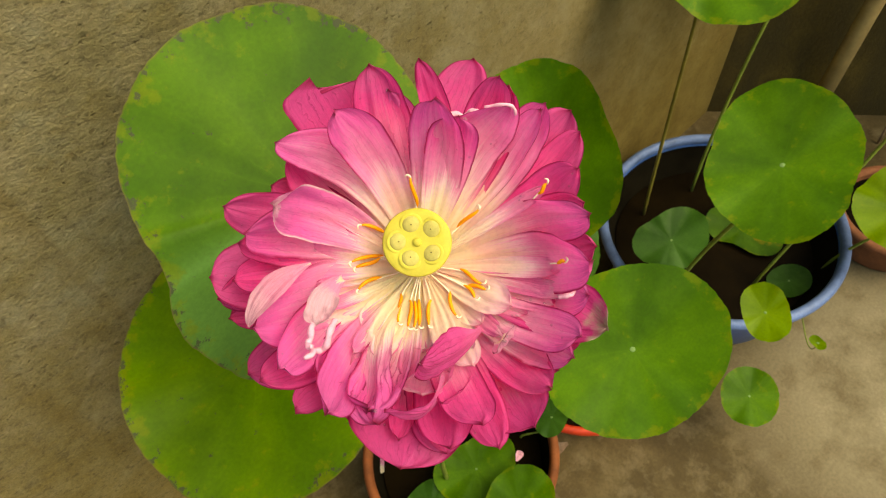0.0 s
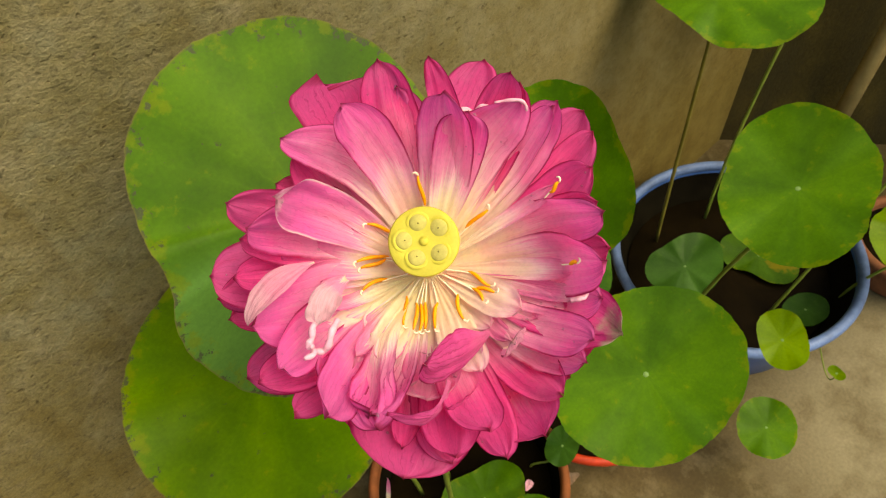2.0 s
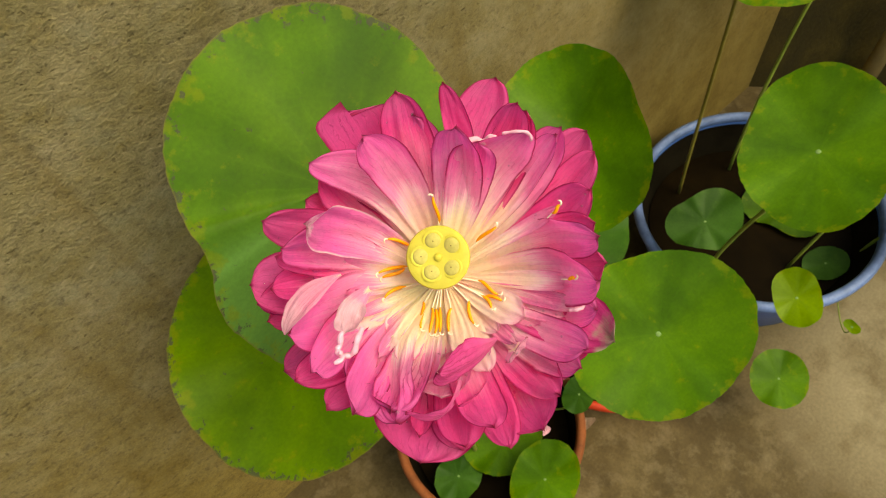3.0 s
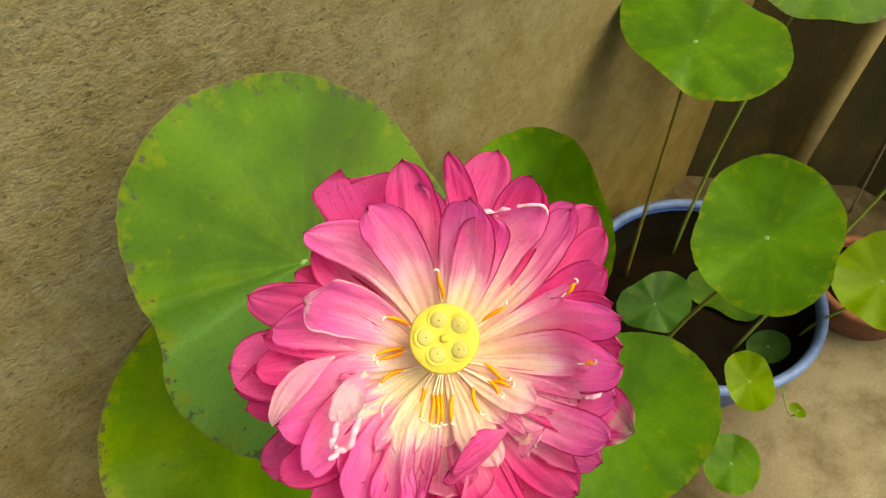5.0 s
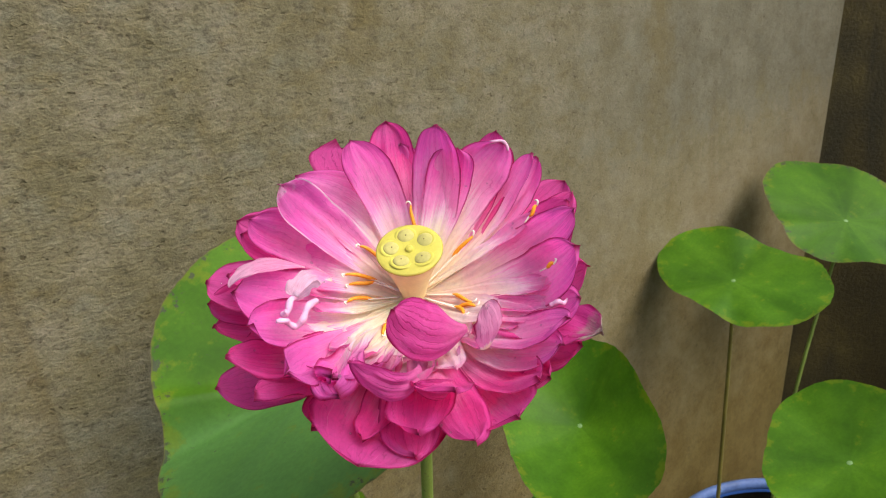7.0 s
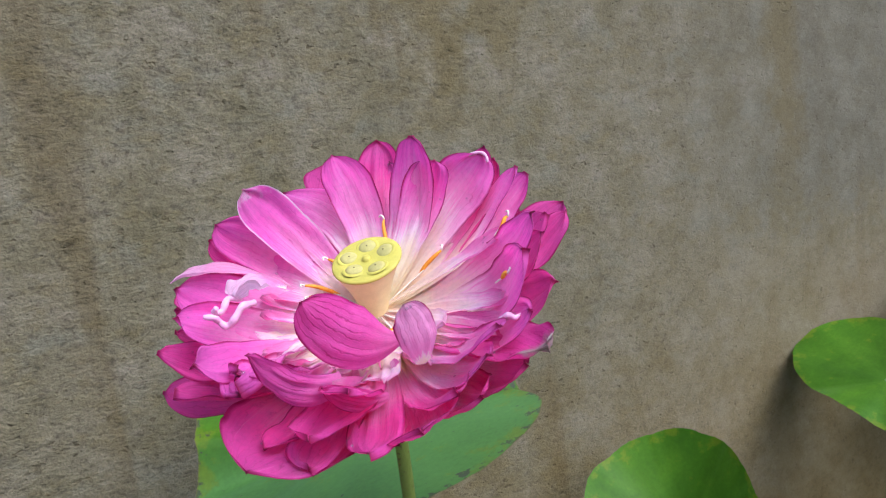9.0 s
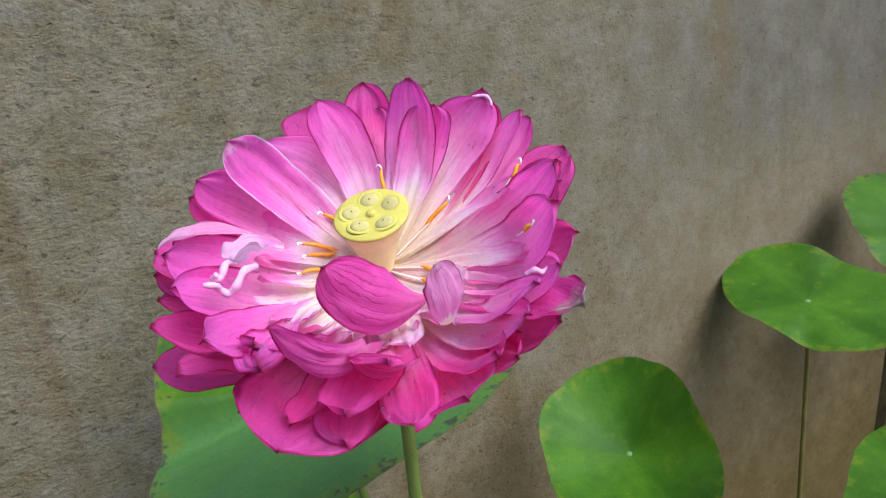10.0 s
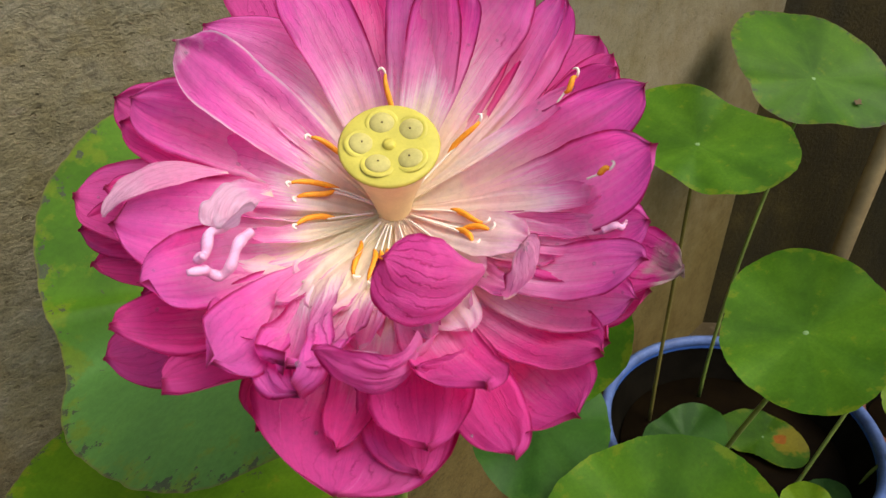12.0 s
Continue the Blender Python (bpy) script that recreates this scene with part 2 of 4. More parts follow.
def petal_material(name, reach, deep, wither=0.0, veins=0.5, dry_col=(0.90, 0.76, 0.80), dry_at=0.80, line=1.0, cream=True, rim_col=(0.46, 0.008, 0.13)):
    """Lotus petal: cream at its foot, rose towards the tip, branching lengthwise veins, dark edge; UV is (across, along)."""
    n = Nodes(name, 0.5, 0.22)
    sep = n.node("SeparateXYZ")
    n.link(n.coords("UV"), sep.inputs[0])
    across, along = sep.outputs[0], sep.outputs[1]
    ob = n.coords("Object")
    info = n.node("ObjectInfo")
    rnd = info.outputs["Random"]
    jig = n.maths("MULTIPLY", n.maths("SUBTRACT", rnd, 0.5), 0.18)
    lines = n.noise(n.coords("UV", (30, 1.5, 1)), 1.0, 4, 0.62, 0.25)
    edge = n.maths("ABSOLUTE", n.maths("SUBTRACT", across, 0.5))
    s = n.maths("ADD", n.maths("ADD", along, jig), n.maths("MULTIPLY", n.maths("SUBTRACT", lines, 0.5), 0.42))
    s = n.maths("ADD", s, n.maths("MULTIPLY", n.maths("SUBTRACT", edge, 0.25), 0.28))
    if cream:
        c = n.ramp(s, (0.0, (0.985, 0.94, 0.66)), (reach * 0.75, (0.99, 0.955, 0.78)), (reach, (0.975, 0.82, 0.86)), (reach * 1.2, (0.94, 0.45, 0.70)),
                   (min(0.96, reach * 1.2 + 0.32), deep), (1.0, tuple(v * 0.85 for v in deep)))
    else:
        c = n.ramp(s, (0.0, (0.86, 0.24, 0.54)), (0.3, (0.80, 0.12, 0.44)), (1.0, deep))
    # each petal a little paler or deeper, with washed-out patches
    c = n.mix(n.maths("MULTIPLY", n.maths("FRACT", n.maths("MULTIPLY", rnd, 7.3)), 0.15), c, (0.92, 0.26, 0.60))
    c = n.mix(n.ramp(n.noise(ob, 42, 4, 0.6), (0.54, 0.0), (0.80, 0.18)), c, (0.94, 0.55, 0.76))
    c = n.mix(n.ramp(n.noise(ob, 24, 3, 0.6), (0.52, 0.0), (0.75, 0.35)), c, deep)
    # lengthwise veins, thin and forking
    wob = n.maths("MULTIPLY", n.noise(ob, 70, 4, 0.65), 2.6)
    saw = n.maths("ABSOLUTE", n.maths("SUBTRACT", n.maths("FRACT", n.maths("ADD", n.maths("MULTIPLY", across, 9.0), wob)), 0.5))
    main = n.mix(1.0, n.ramp(saw, (0.0, 1.0), (0.03 + 0.03 * veins, 0.5), (0.08 + 0.07 * veins, 0.0)), n.ramp(n.noise(ob, 70, 2), (0.36, 0.25), (0.6, 1.0)), "MULTIPLY")
    main = n.mix(1.0, main, n.ramp(along, (0.22, 0.0), (0.5, veins)), "MULTIPLY")
    c = n.mix(main, c, n.mix(1.0, c, (0.70, 0.26, 0.48), "MULTIPLY"))
    thin = n.noise(n.coords("UV", (85, 2.2, 1)), 1.0, 3, 0.6, 0.6)
    c = n.mix(n.mix(1.0, n.ramp(thin, (0.30, 0.15 + veins * 0.4), (0.42, 0.0)), n.ramp(along, (reach * 0.6, 0.1), (reach * 1.4, 1.0)), "MULTIPLY"), c, n.mix(1.0, c, (0.86, 0.55, 0.70), "MULTIPLY"))
    # whitish sheen streaks along the petal, put into the colour
    c = n.mix(n.ramp(thin, (0.62, 0.0), (0.78, 0.22)), c, (0.95, 0.72, 0.83))
    c = n.mix(0.35, c, n.ramp(n.noise(ob, 420, 3, 0.65), (0.32, 0.84), (0.5, 1.0), (0.7, 1.08)), "MULTIPLY")
    # dark rim and point
    rim = n.mix(1.0, n.ramp(edge, (0.452, 0.0), (0.486, 1.0)), n.ramp(along, (0.30, 0.0), (0.65, line)), "MULTIPLY")
    rim = n.mix(1.0, rim, n.ramp(n.noise(ob, 120, 2), (0.3, 0.6), (0.5, 1.0)), "MULTIPLY")
    c = n.mix(rim, c, rim_col)
    c = n.mix(n.ramp(along, (0.975, 0.0), (0.994, 0.9 * line)), c, (0.40, 0.012, 0.09))
    if wither:
        dry = n.maths("ADD", along, n.maths("MULTIPLY", n.maths("SUBTRACT", n.noise(ob, 110, 4, 0.65), 0.5), 0.5))
        c = n.mix(n.ramp(dry, (dry_at, 0.0), (dry_at + 0.16, wither)), c, n.mix(n.ramp(thin, (0.35, 0.0), (0.6, 1.0)), tuple(v * 0.80 for v in dry_col), dry_col))
    n.color(c)
    n.bump(n.mix(0.5, n.mix(0.5, lines, thin), n.maths("SUBTRACT", 1.0, main)), 0.6, 0.0016)
    n.bsdf.inputs["Sheen Weight"].default_value, n.bsdf.inputs["Sheen Roughness"].default_value = 0.05, 0.4
    n.translucent(n.mix(0.6, c, c, "MULTIPLY"), 0.57)
    return n.mat


def plain(name, col, rough=0.5, spec=0.5, vary=0.25, scale=40, bump=0.15, trans=0.0):
    """A surface of one main colour with mottling at two scales."""
    n = Nodes(name, rough, spec)
    co = n.coords()
    a, b = n.noise(co, scale, 4, 0.6), n.noise(co, scale * 7, 3, 0.6)
    lo, hi = tuple(v * (1 - vary) for v in col), tuple(min(1.0, v * (1 + vary)) for v in col)
    c = n.ramp(a, (0.3, lo), (0.7, hi))
    c = n.mix(0.4, c, n.ramp(b, (0.3, 1 - vary), (0.7, 1 + vary * 0.5)), "MULTIPLY")
    n.color(c)
    n.bump(n.mix(0.5, a, b), bump, 0.0015)
    if trans:
        n.translucent(c, trans)
    return n.mat


def stalk_material(name, col):
    """Green stalk with short rough prickle marks."""
    n = Nodes(name, 0.55, 0.35)
    co = n.coords()
    a = n.noise(co, 22, 3)
    dots = n.noise(co, 420, 2, 0.5)
    c = n.ramp(a, (0.3, tuple(v * 0.7 for v in col)), (0.7, tuple(v * 1.2 for v in col)))
    c = n.mix(n.ramp(dots, (0.62, 0.0), (0.7, 0.7)), c, (0.10, 0.075, 0.03))
    n.color(c)
    n.bump(dots, 0.5, 0.001)
    return n.mat


M_WALL, M_SHADE, M_FLOOR = wall_material(), shade_wall_material(), floor_material()
M_LEAF = leaf_material("lotus_leaf_green", (0.0482, 0.1419, 0.0022), (0.0778, 0.1910, 0.0050), (0.1666, 0.2154, 0.0057), 0.12, bloom=0.34)
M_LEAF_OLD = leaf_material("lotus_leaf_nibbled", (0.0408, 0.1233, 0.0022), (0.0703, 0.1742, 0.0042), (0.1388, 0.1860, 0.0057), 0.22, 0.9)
M_LEAF_FOLD = leaf_material("lotus_leaf_lit_flap", (0.0400, 0.118, 0.0030), (0.0690, 0.166, 0.0050), (0.1388, 0.1860, 0.0057), 0.22, 0.9, bloom=0.36, flap_light=(0.100, 0.236, 0.052))
M_LEAF_LOW = leaf_material("lotus_leaf_yellowish", (0.0648, 0.1547, 0.0022), (0.1037, 0.2076, 0.0042), (0.1666, 0.2056, 0.0057), 0.16, 0.9)
M_LEAF_YOUNG = leaf_material("lotus_leaf_young", (0.1158, 0.2203, 0.0022), (0.1528, 0.2643, 0.0057), (0.1851, 0.2448, 0.0071), 0.06, bloom=0.1)
M_LEAF_DARK = leaf_material("lotus_leaf_dark", (0.0259, 0.0931, 0.0086), (0.0417, 0.1224, 0.0142), (0.0555, 0.1371, 0.0142), 0.06, bloom=0.06)
M_LEAF_ILL = leaf_material("lotus_leaf_spotted", (0.0370, 0.1126, 0.0029), (0.0648, 0.1566, 0.0071), (0.1481, 0.1860, 0.0071), 0.15, 0.0, True)
PINK, ROSE = (0.945, 0.165, 0.60), (0.92, 0.088, 0.43)
M_PETAL_IN = petal_material("petal_inner", 0.55, PINK, 0.0, 0.30)
M_PETAL_UP = petal_material("petal_upper", 0.48, PINK, 0.0, 0.30)
M_PETAL_NEAR = petal_material("petal_near", 0.38, PINK, 0.0, 0.32)
M_PETAL_CRUMPLE = petal_material("petal_crumpled", 0.42, PINK, 0.0, 0.9)
M_PETAL_OUT = petal_material("petal_outer", 0.32, ROSE, 0.0, 0.40)
M_PETAL_DRY = petal_material("petal_withered", 0.42, PINK, 0.6, 0.4, (0.92, 0.70, 0.80), 0.93, rim_col=(0.93, 0.72, 0.80))
# Deep pink: the shade on the upright petals' backs is put into the colour.
M_PETAL_BACK = petal_material("petal_veined_shade", 0.04, (0.70, 0.055, 0.34), 0.0, 1.0, cream=False)
M_PETAL_GREY = petal_material("petal_browned", 0.16, (0.95, 0.48, 0.71), 0.9, 0.9, (0.74, 0.50, 0.55), 0.90)
M_PETAL_PAPER = petal_material("petal_papery", 0.22, (0.80, 0.07, 0.38), 1.0, 0.7, (0.56, 0.45, 0.38), 0.84)
M_PETAL_HEART = petal_material("petal_heart", 0.90, (0.95, 0.66, 0.74), 0.0, 0.12, line=0.15)
M_PETAL_PALE = petal_material("petal_pale", 0.28, (0.88, 0.24, 0.57), 0.55, 0.7, (0.93, 0.66, 0.78), 0.72)
M_PETAL_SLIM = petal_material("petal_narrow", 0.58, (0.92, 0.26, 0.60), 0.5, 0.2, (0.95, 0.72, 0.82), 0.92, 0.12)
M_PETAL_WHITE = petal_material("petal_shrivelled", 0.10, (0.90, 0.48, 0.70), 0.8, 0.9, (0.93, 0.76, 0.83), 0.30)
M_PETAL_FOLD = petal_material("petal_fold", 0.05, (0.93, 0.46, 0.66), 0.30, 0.8, (0.95, 0.78, 0.84), 0.55, 0.3)
M_CURL = plain("dried_petal_tip", (0.76, 0.38, 0.52), 0.5, 0.4, 0.22, 260)
M_DRYBIT = plain("dry_petal", (0.24, 0.17, 0.12), 0.7, 0.3, 0.3, 120)
M_DROP = Nodes("clear_water", 0.05, 0.6)
M_DROP.bsdf.inputs["Transmission Weight"].default_value = 0.9
M_DROP.bsdf.inputs["IOR"].default_value = 1.33
M_DROP = M_DROP.mat
M_POD = plain("pod_yellow_green", (0.50, 0.44, 0.060), 0.55, 0.3, 0.12, 150, 0.1)
M_POD_SIDE = plain("pod_side_cream", (0.78, 0.66, 0.30), 0.55, 0.35, 0.08, 150, 0.1)
M_SEED = plain("seed_olive", (0.44, 0.39, 0.11), 0.6, 0.25, 0.12, 400, 0.1)
M_DOT = plain("stigma_brown", (0.09, 0.06, 0.018), 0.7, 0.3, 0.2, 400)
M_ANTHER = plain("anther_orange", (0.85, 0.33, 0.012), 0.55, 0.35, 0.15, 500)
M_FILAMENT = plain("filament_cream", (0.88, 0.80, 0.62), 0.5, 0.4, 0.06, 500)
M_STALK = stalk_material("stalk_green", (0.17, 0.23, 0.035))
M_STALK_OLD = stalk_material("stalk_olive", (0.17, 0.145, 0.026))
M_BLUE = plain("blue_plastic", (0.035, 0.105, 0.34), 0.38, 0.5, 0.2, 14, 0.08)
M_RIM = plain("scuffed_blue_rim", (0.10, 0.165, 0.36), 0.5, 0.35, 0.3, 25, 0.1)
M_TERRA = plain("terracotta", (0.20, 0.060, 0.020), 0.75, 0.3, 0.3, 25, 0.25)
M_RED = plain("red_plastic", (0.52, 0.040, 0.014), 0.45, 0.5, 0.18, 30, 0.08)
M_CLAY = plain("brown_clay", (0.20, 0.075, 0.035), 0.8, 0.3, 0.3, 25, 0.25)
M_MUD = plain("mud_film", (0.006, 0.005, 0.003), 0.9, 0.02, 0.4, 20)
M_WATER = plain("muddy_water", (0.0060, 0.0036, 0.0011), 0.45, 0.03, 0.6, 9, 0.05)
M_POLE = plain("weathered_bamboo", (0.38, 0.28, 0.12), 0.65, 0.3, 0.2, 18, 0.2)
M_SPOT = plain("leaf_centre_pale", (0.15, 0.27, 0.08), 0.6, 0.3, 0.1, 300)


# ---- mesh helpers ----
def part(name, bm, material, parent=None, label="", smooth=True):
    """Links a bmesh as one mesh object, under a parent if one is given."""
    me = bpy.data.meshes.new(name)
    bm.to_mesh(me)
    bm.free()
    if smooth:
        me.polygons.foreach_set("use_smooth", [True] * len(me.polygons))
    if material:
        me.materials.append(material)
    ob = new(name, me)
    if parent:
        ob.parent = parent
    return tagged(ob, label)


def grid_bm(rows, uvs, closed=False):
    """A sheet of quads from rows of points and rows of uv pairs."""
    bm = bmesh.new()
    lay = bm.loops.layers.uv.new("uv")
    vs = [[bm.verts.new(p) for p in row] for row in rows]
    n = len(rows[0])
    for i in range(len(rows) - 1):
        for j in range(n if closed else n - 1):
            k = (j + 1) % n
            ids = ((i, j), (i, k), (i + 1, k), (i + 1, j))
            f = bm.faces.new([vs[a][b] for a, b in ids])
            for loop, (a, b) in zip(f.loops, ids):
                u, v = uvs[a][b]
                if closed and k == 0 and b == 0:
                    u = 1.0
                loop[lay].uv = (u, v)
    return bm


def tube_bm(points, radii, sides=10, cap=True):
    """A round tube along points."""
    pts = [Vector(p) for p in points]
    rows, uvs = [], []
    side = Vector((1, 0, 0))
    for i, p in enumerate(pts):
        t = (pts[min(i + 1, len(pts) - 1)] - pts[max(i - 1, 0)]).normalized()
        side = (side - t * side.dot(t)).normalized() if abs(side.dot(t)) < 0.98 else t.orthogonal().normalized()
        up = t.cross(side)
        rows.append([p + radii[i] * (math.cos(a) * side + math.sin(a) * up) for a in (2 * math.pi * k / sides for k in range(sides))])
        uvs.append([(k / sides, i / (len(pts) - 1)) for k in range(sides)])
    bm = grid_bm(rows, uvs, True)
    if cap:
        bm.verts.ensure_lookup_table()
        bm.faces.new([bm.verts[k] for k in range(sides)][::-1])
        bm.faces.new([bm.verts[len(bm.verts) - sides + k] for k in range(sides)])
    return bm


def lathe_bm(profile, sides=64):
    """A turned shape from (radius, height) pairs."""
    rows = [[(r * math.cos(a), r * math.sin(a), z) for a in (2 * math.pi * k / sides for k in range(sides))] for r, z in profile]
    return grid_bm(rows, [[(k / sides, i / len(profile)) for k in range(sides)] for i in range(len(profile))], True)


def bezier(a, b, c, d, n):
    a, b, c, d = (Vector(v) for v in (a, b, c, d))
    return [a * (1 - t) ** 3 + b * 3 * t * (1 - t) ** 2 + c * 3 * t * t * (1 - t) + d * t ** 3 for t in (i / (n - 1) for i in range(n))]


def box_bm(x0, x1, y0, y1, z0, z1, bevel=0.0):
    bm = bmesh.new()
    bmesh.ops.create_cube(bm, size=1)
    for v in bm.verts:
        v.co = Vector(((x0 + x1) / 2 + v.co.x * (x1 - x0), (y0 + y1) / 2 + v.co.y * (y1 - y0), (z0 + z1) / 2 + v.co.z * (z1 - z0)))
    if bevel:
        bmesh.ops.bevel(bm, geom=bm.edges[:], offset=bevel, segments=2, affect="EDGES")
    return bm


def axis_frame(normal):
    """The frame of a tilted disc: across along x, across along y, and its normal."""
    nrm = Vector(normal).normalized()
    a = (Vector((1, 0, 0)) - nrm * nrm.x).normalized()
    return a, nrm.cross(a), nrm


def bmesh_solid(bm, depth):
    """Gives a flat sheet a little thickness."""
    res = bmesh.ops.extrude_face_region(bm, geom=bm.faces[:])
    for v in res["geom"]:
        if isinstance(v, bmesh.types.BMVert):
            v.co.z -= depth
    return bm


# ---- the yard ----
WALL_TOP, SIDE_TOP = 1.46, 1.24


def corner_at(z):
    """The walls lean back a little; where their faces meet at height z."""
    return Vector((1.275 + 0.215 * z, 0.410 + 0.040 * z, z))


def leaning_wall(way, back, length, top, start=Vector()):
    """A wall along way, thick towards back, from the corner or a start beside it."""
    bm = bmesh.new()
    rings = []
    for d in (0.0, length):
        low, high = corner_at(-0.2) + start + way * d, corner_at(top) + start + way * d
        rings.append([bm.verts.new(p) for p in (low, low + back * 0.22, high + back * 0.22, high)])
    bm.faces.new(rings[0])
    bm.faces.new(rings[1][::-1])
    for k in range(4):
        bm.faces.new((rings[0][k], rings[1][k], rings[1][(k + 1) % 4], rings[0][(k + 1) % 4]))
    bmesh.ops.recalc_face_normals(bm, faces=bm.faces)
    return bm


SIDE_WAY = Vector((0.62, -0.78, 0)).normalized()
tagged(part("ground", box_bm(-6, 6, -6, 0.60, -0.2, 0.0), M_FLOOR, smooth=False), "brown-grey cement yard floor, pale dapples of light put into its colour", "floor", kind="structure")
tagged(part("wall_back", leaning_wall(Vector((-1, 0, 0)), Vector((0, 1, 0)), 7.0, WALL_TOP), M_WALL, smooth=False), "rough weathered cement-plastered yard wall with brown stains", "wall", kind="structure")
tagged(part("wall_side", leaning_wall(SIDE_WAY, Vector((0.78, 0.62, 0)), 0.46, SIDE_TOP), M_SHADE, smooth=False), "cement-plastered side wall, its shade put into the dark colour", "wall", kind="structure")
# Added stretch beyond the side wall, put in to hold the sun off.
tagged(part("wall_side_far", leaning_wall(Vector((0, -1, 0)), Vector((1, 0, 0)), 6.0, SIDE_TOP, SIDE_WAY * 0.457), M_SHADE, smooth=False), "added further stretch of side wall that holds off the sun, shade put into its colour", "wall", kind="structure")


# ---- pots ----
def pot(name, x, y, r, h, wall, water, body_mat, rim_mat, label, foot=0.78, lip=0.012):
    """A tub with a rolled lip, standing on the ground, and the muddy water in it."""
    tub = new(name)
    tub.location = (x, y, 0)
    tagged(tub, label, "pot")
    part("tub_body", lathe_bm([(0.001, 0.004), (r * foot, 0.0), (r * foot + 0.006, 0.006), (r - 0.010, h - 0.02), (r - 0.010, h - 0.006), (r - wall * 0.6, h - 0.006)]), body_mat, tub)
    part("inner_wall", lathe_bm([(r - wall * 0.6, h - 0.007), (r - wall, h - 0.012), (r - wall - 0.001, h - 0.018), (r - wall - 0.002, h - 0.022)]), body_mat, tub)
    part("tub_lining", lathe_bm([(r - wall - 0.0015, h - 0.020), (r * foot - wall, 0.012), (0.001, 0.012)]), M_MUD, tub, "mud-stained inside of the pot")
    ring = [(r - wall * 0.5 + (wall * 0.5 + 0.003) * math.cos(a), h - lip * 0.5 + lip * math.sin(a)) for a in (radians(d) for d in range(-60, 241, 30))]
    part("tub_rim", lathe_bm(ring, 96), rim_mat, tub)
    wr = r * foot - wall + (r - wall - r * foot + wall) * (water / h) - 0.003
    bm = bmesh.new()
    bmesh.ops.create_circle(bm, cap_ends=True, segments=64, radius=wr)
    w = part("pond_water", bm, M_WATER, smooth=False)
    w.location = (x, y, water)
    tagged(w, "dark brown muddy water standing in a pot", "water")
    return tub


pot("blue_tub", 0.832, 0.125, 0.252, 0.19, 0.015, 0.105, M_BLUE, M_RIM, "round blue plastic tub with scuffed rim, filled with muddy water")
pot("terracotta_pot", 0.10, 0.180, 0.178, 0.17, 0.012, 0.115, M_TERRA, M_TERRA, "round orange-brown terracotta-coloured pot with dark water")
pot("red_pot", 0.432, 0.165, 0.171, 0.10, 0.011, 0.06, M_RED, M_RED, "small red plastic pot under the leaves")
pot("clay_pot", 1.185, -0.12, 0.13, 0.10, 0.016, 0.07, M_CLAY, M_CLAY, "low brown clay pot beside the blue tub")


# ---- lotus leaves ----
def stalk(points, r0, r1, parent, mat, n=22):
    pts = bezier(*points, n)
    radii = [r0 + (r1 - r0) * i / (n - 1) for i in range(n)]
    return part("stalk", tube_bm(pts, radii, 8), mat, parent)


def radius_at(shape, th):
    return shape[0] + sum(shape[2 * k - 1] * math.cos(k * th) + shape[2 * k] * math.sin(k * th) for k in range(1, (len(shape) + 1) // 2))


def blade_bm(rim, seed, wave=0.004, dip=0.6, rings=16, turns=168):
    """A leaf blade: rim(th) gives a rim point about the leaf's centre; the veins pull it into soft folds."""
    rng = random.Random(seed)
    ph = [rng.uniform(0, 6.28) for _ in range(6)]
    rows, uvs = [], []
    for i in range(rings):
        q = max(i / (rings - 1), 0.002)
        row = []
        for j in range(turns):
            th = 2 * math.pi * j / turns
            p, up = rim(th)
            flat = p - up * p.dot(up)
            rise = p.dot(up)
            lump = wave * q ** 2.2 * (math.sin(3 * th + ph[0]) + 0.7 * math.sin(5 * th + ph[1]) + 0.45 * math.sin(9 * th + ph[2]))
            fold = 0.00012 * q * math.sin(math.pi * min(1.0, q * 1.1)) * math.cos(20 * th + 0.6 * math.sin(2 * th + ph[3]))
            at = Vector((math.cos(th), math.sin(th), seed * 0.37))
            jag = 1.0 + q ** 4 * (0.0025 * math.sin(20 * th + ph[4]) + 0.005 * math.sin(11 * th + ph[5]) + 0.006 * noise.noise(at * 7) + 0.010 * noise.noise(at * 19) - 0.035 * max(0.0, noise.noise(at * 13 + Vector((5, 5, 5))) - 0.42))
            row.append(flat * q * jag + up * (rise * q ** (1 + dip) + lump + fold))
        rows.append(row)
        uvs.append([(j / turns, q) for j in range(turns)])
    return grid_bm(rows, uvs, True)


def spot_bm(nrm, r=0.004):
    a, b, c = axis_frame(nrm)
    rows = [[(a * math.cos(t) + b * math.sin(t)) * r * k + c * h for t in (2 * math.pi * j / 14 for j in range(14))] for k, h in ((1.0, 0.0003), (0.8, 0.0006), (0.35, 0.0008), (0.02, 0.0008))]
    return grid_bm(rows, [[(0, 0)] * 14] * 4, True)


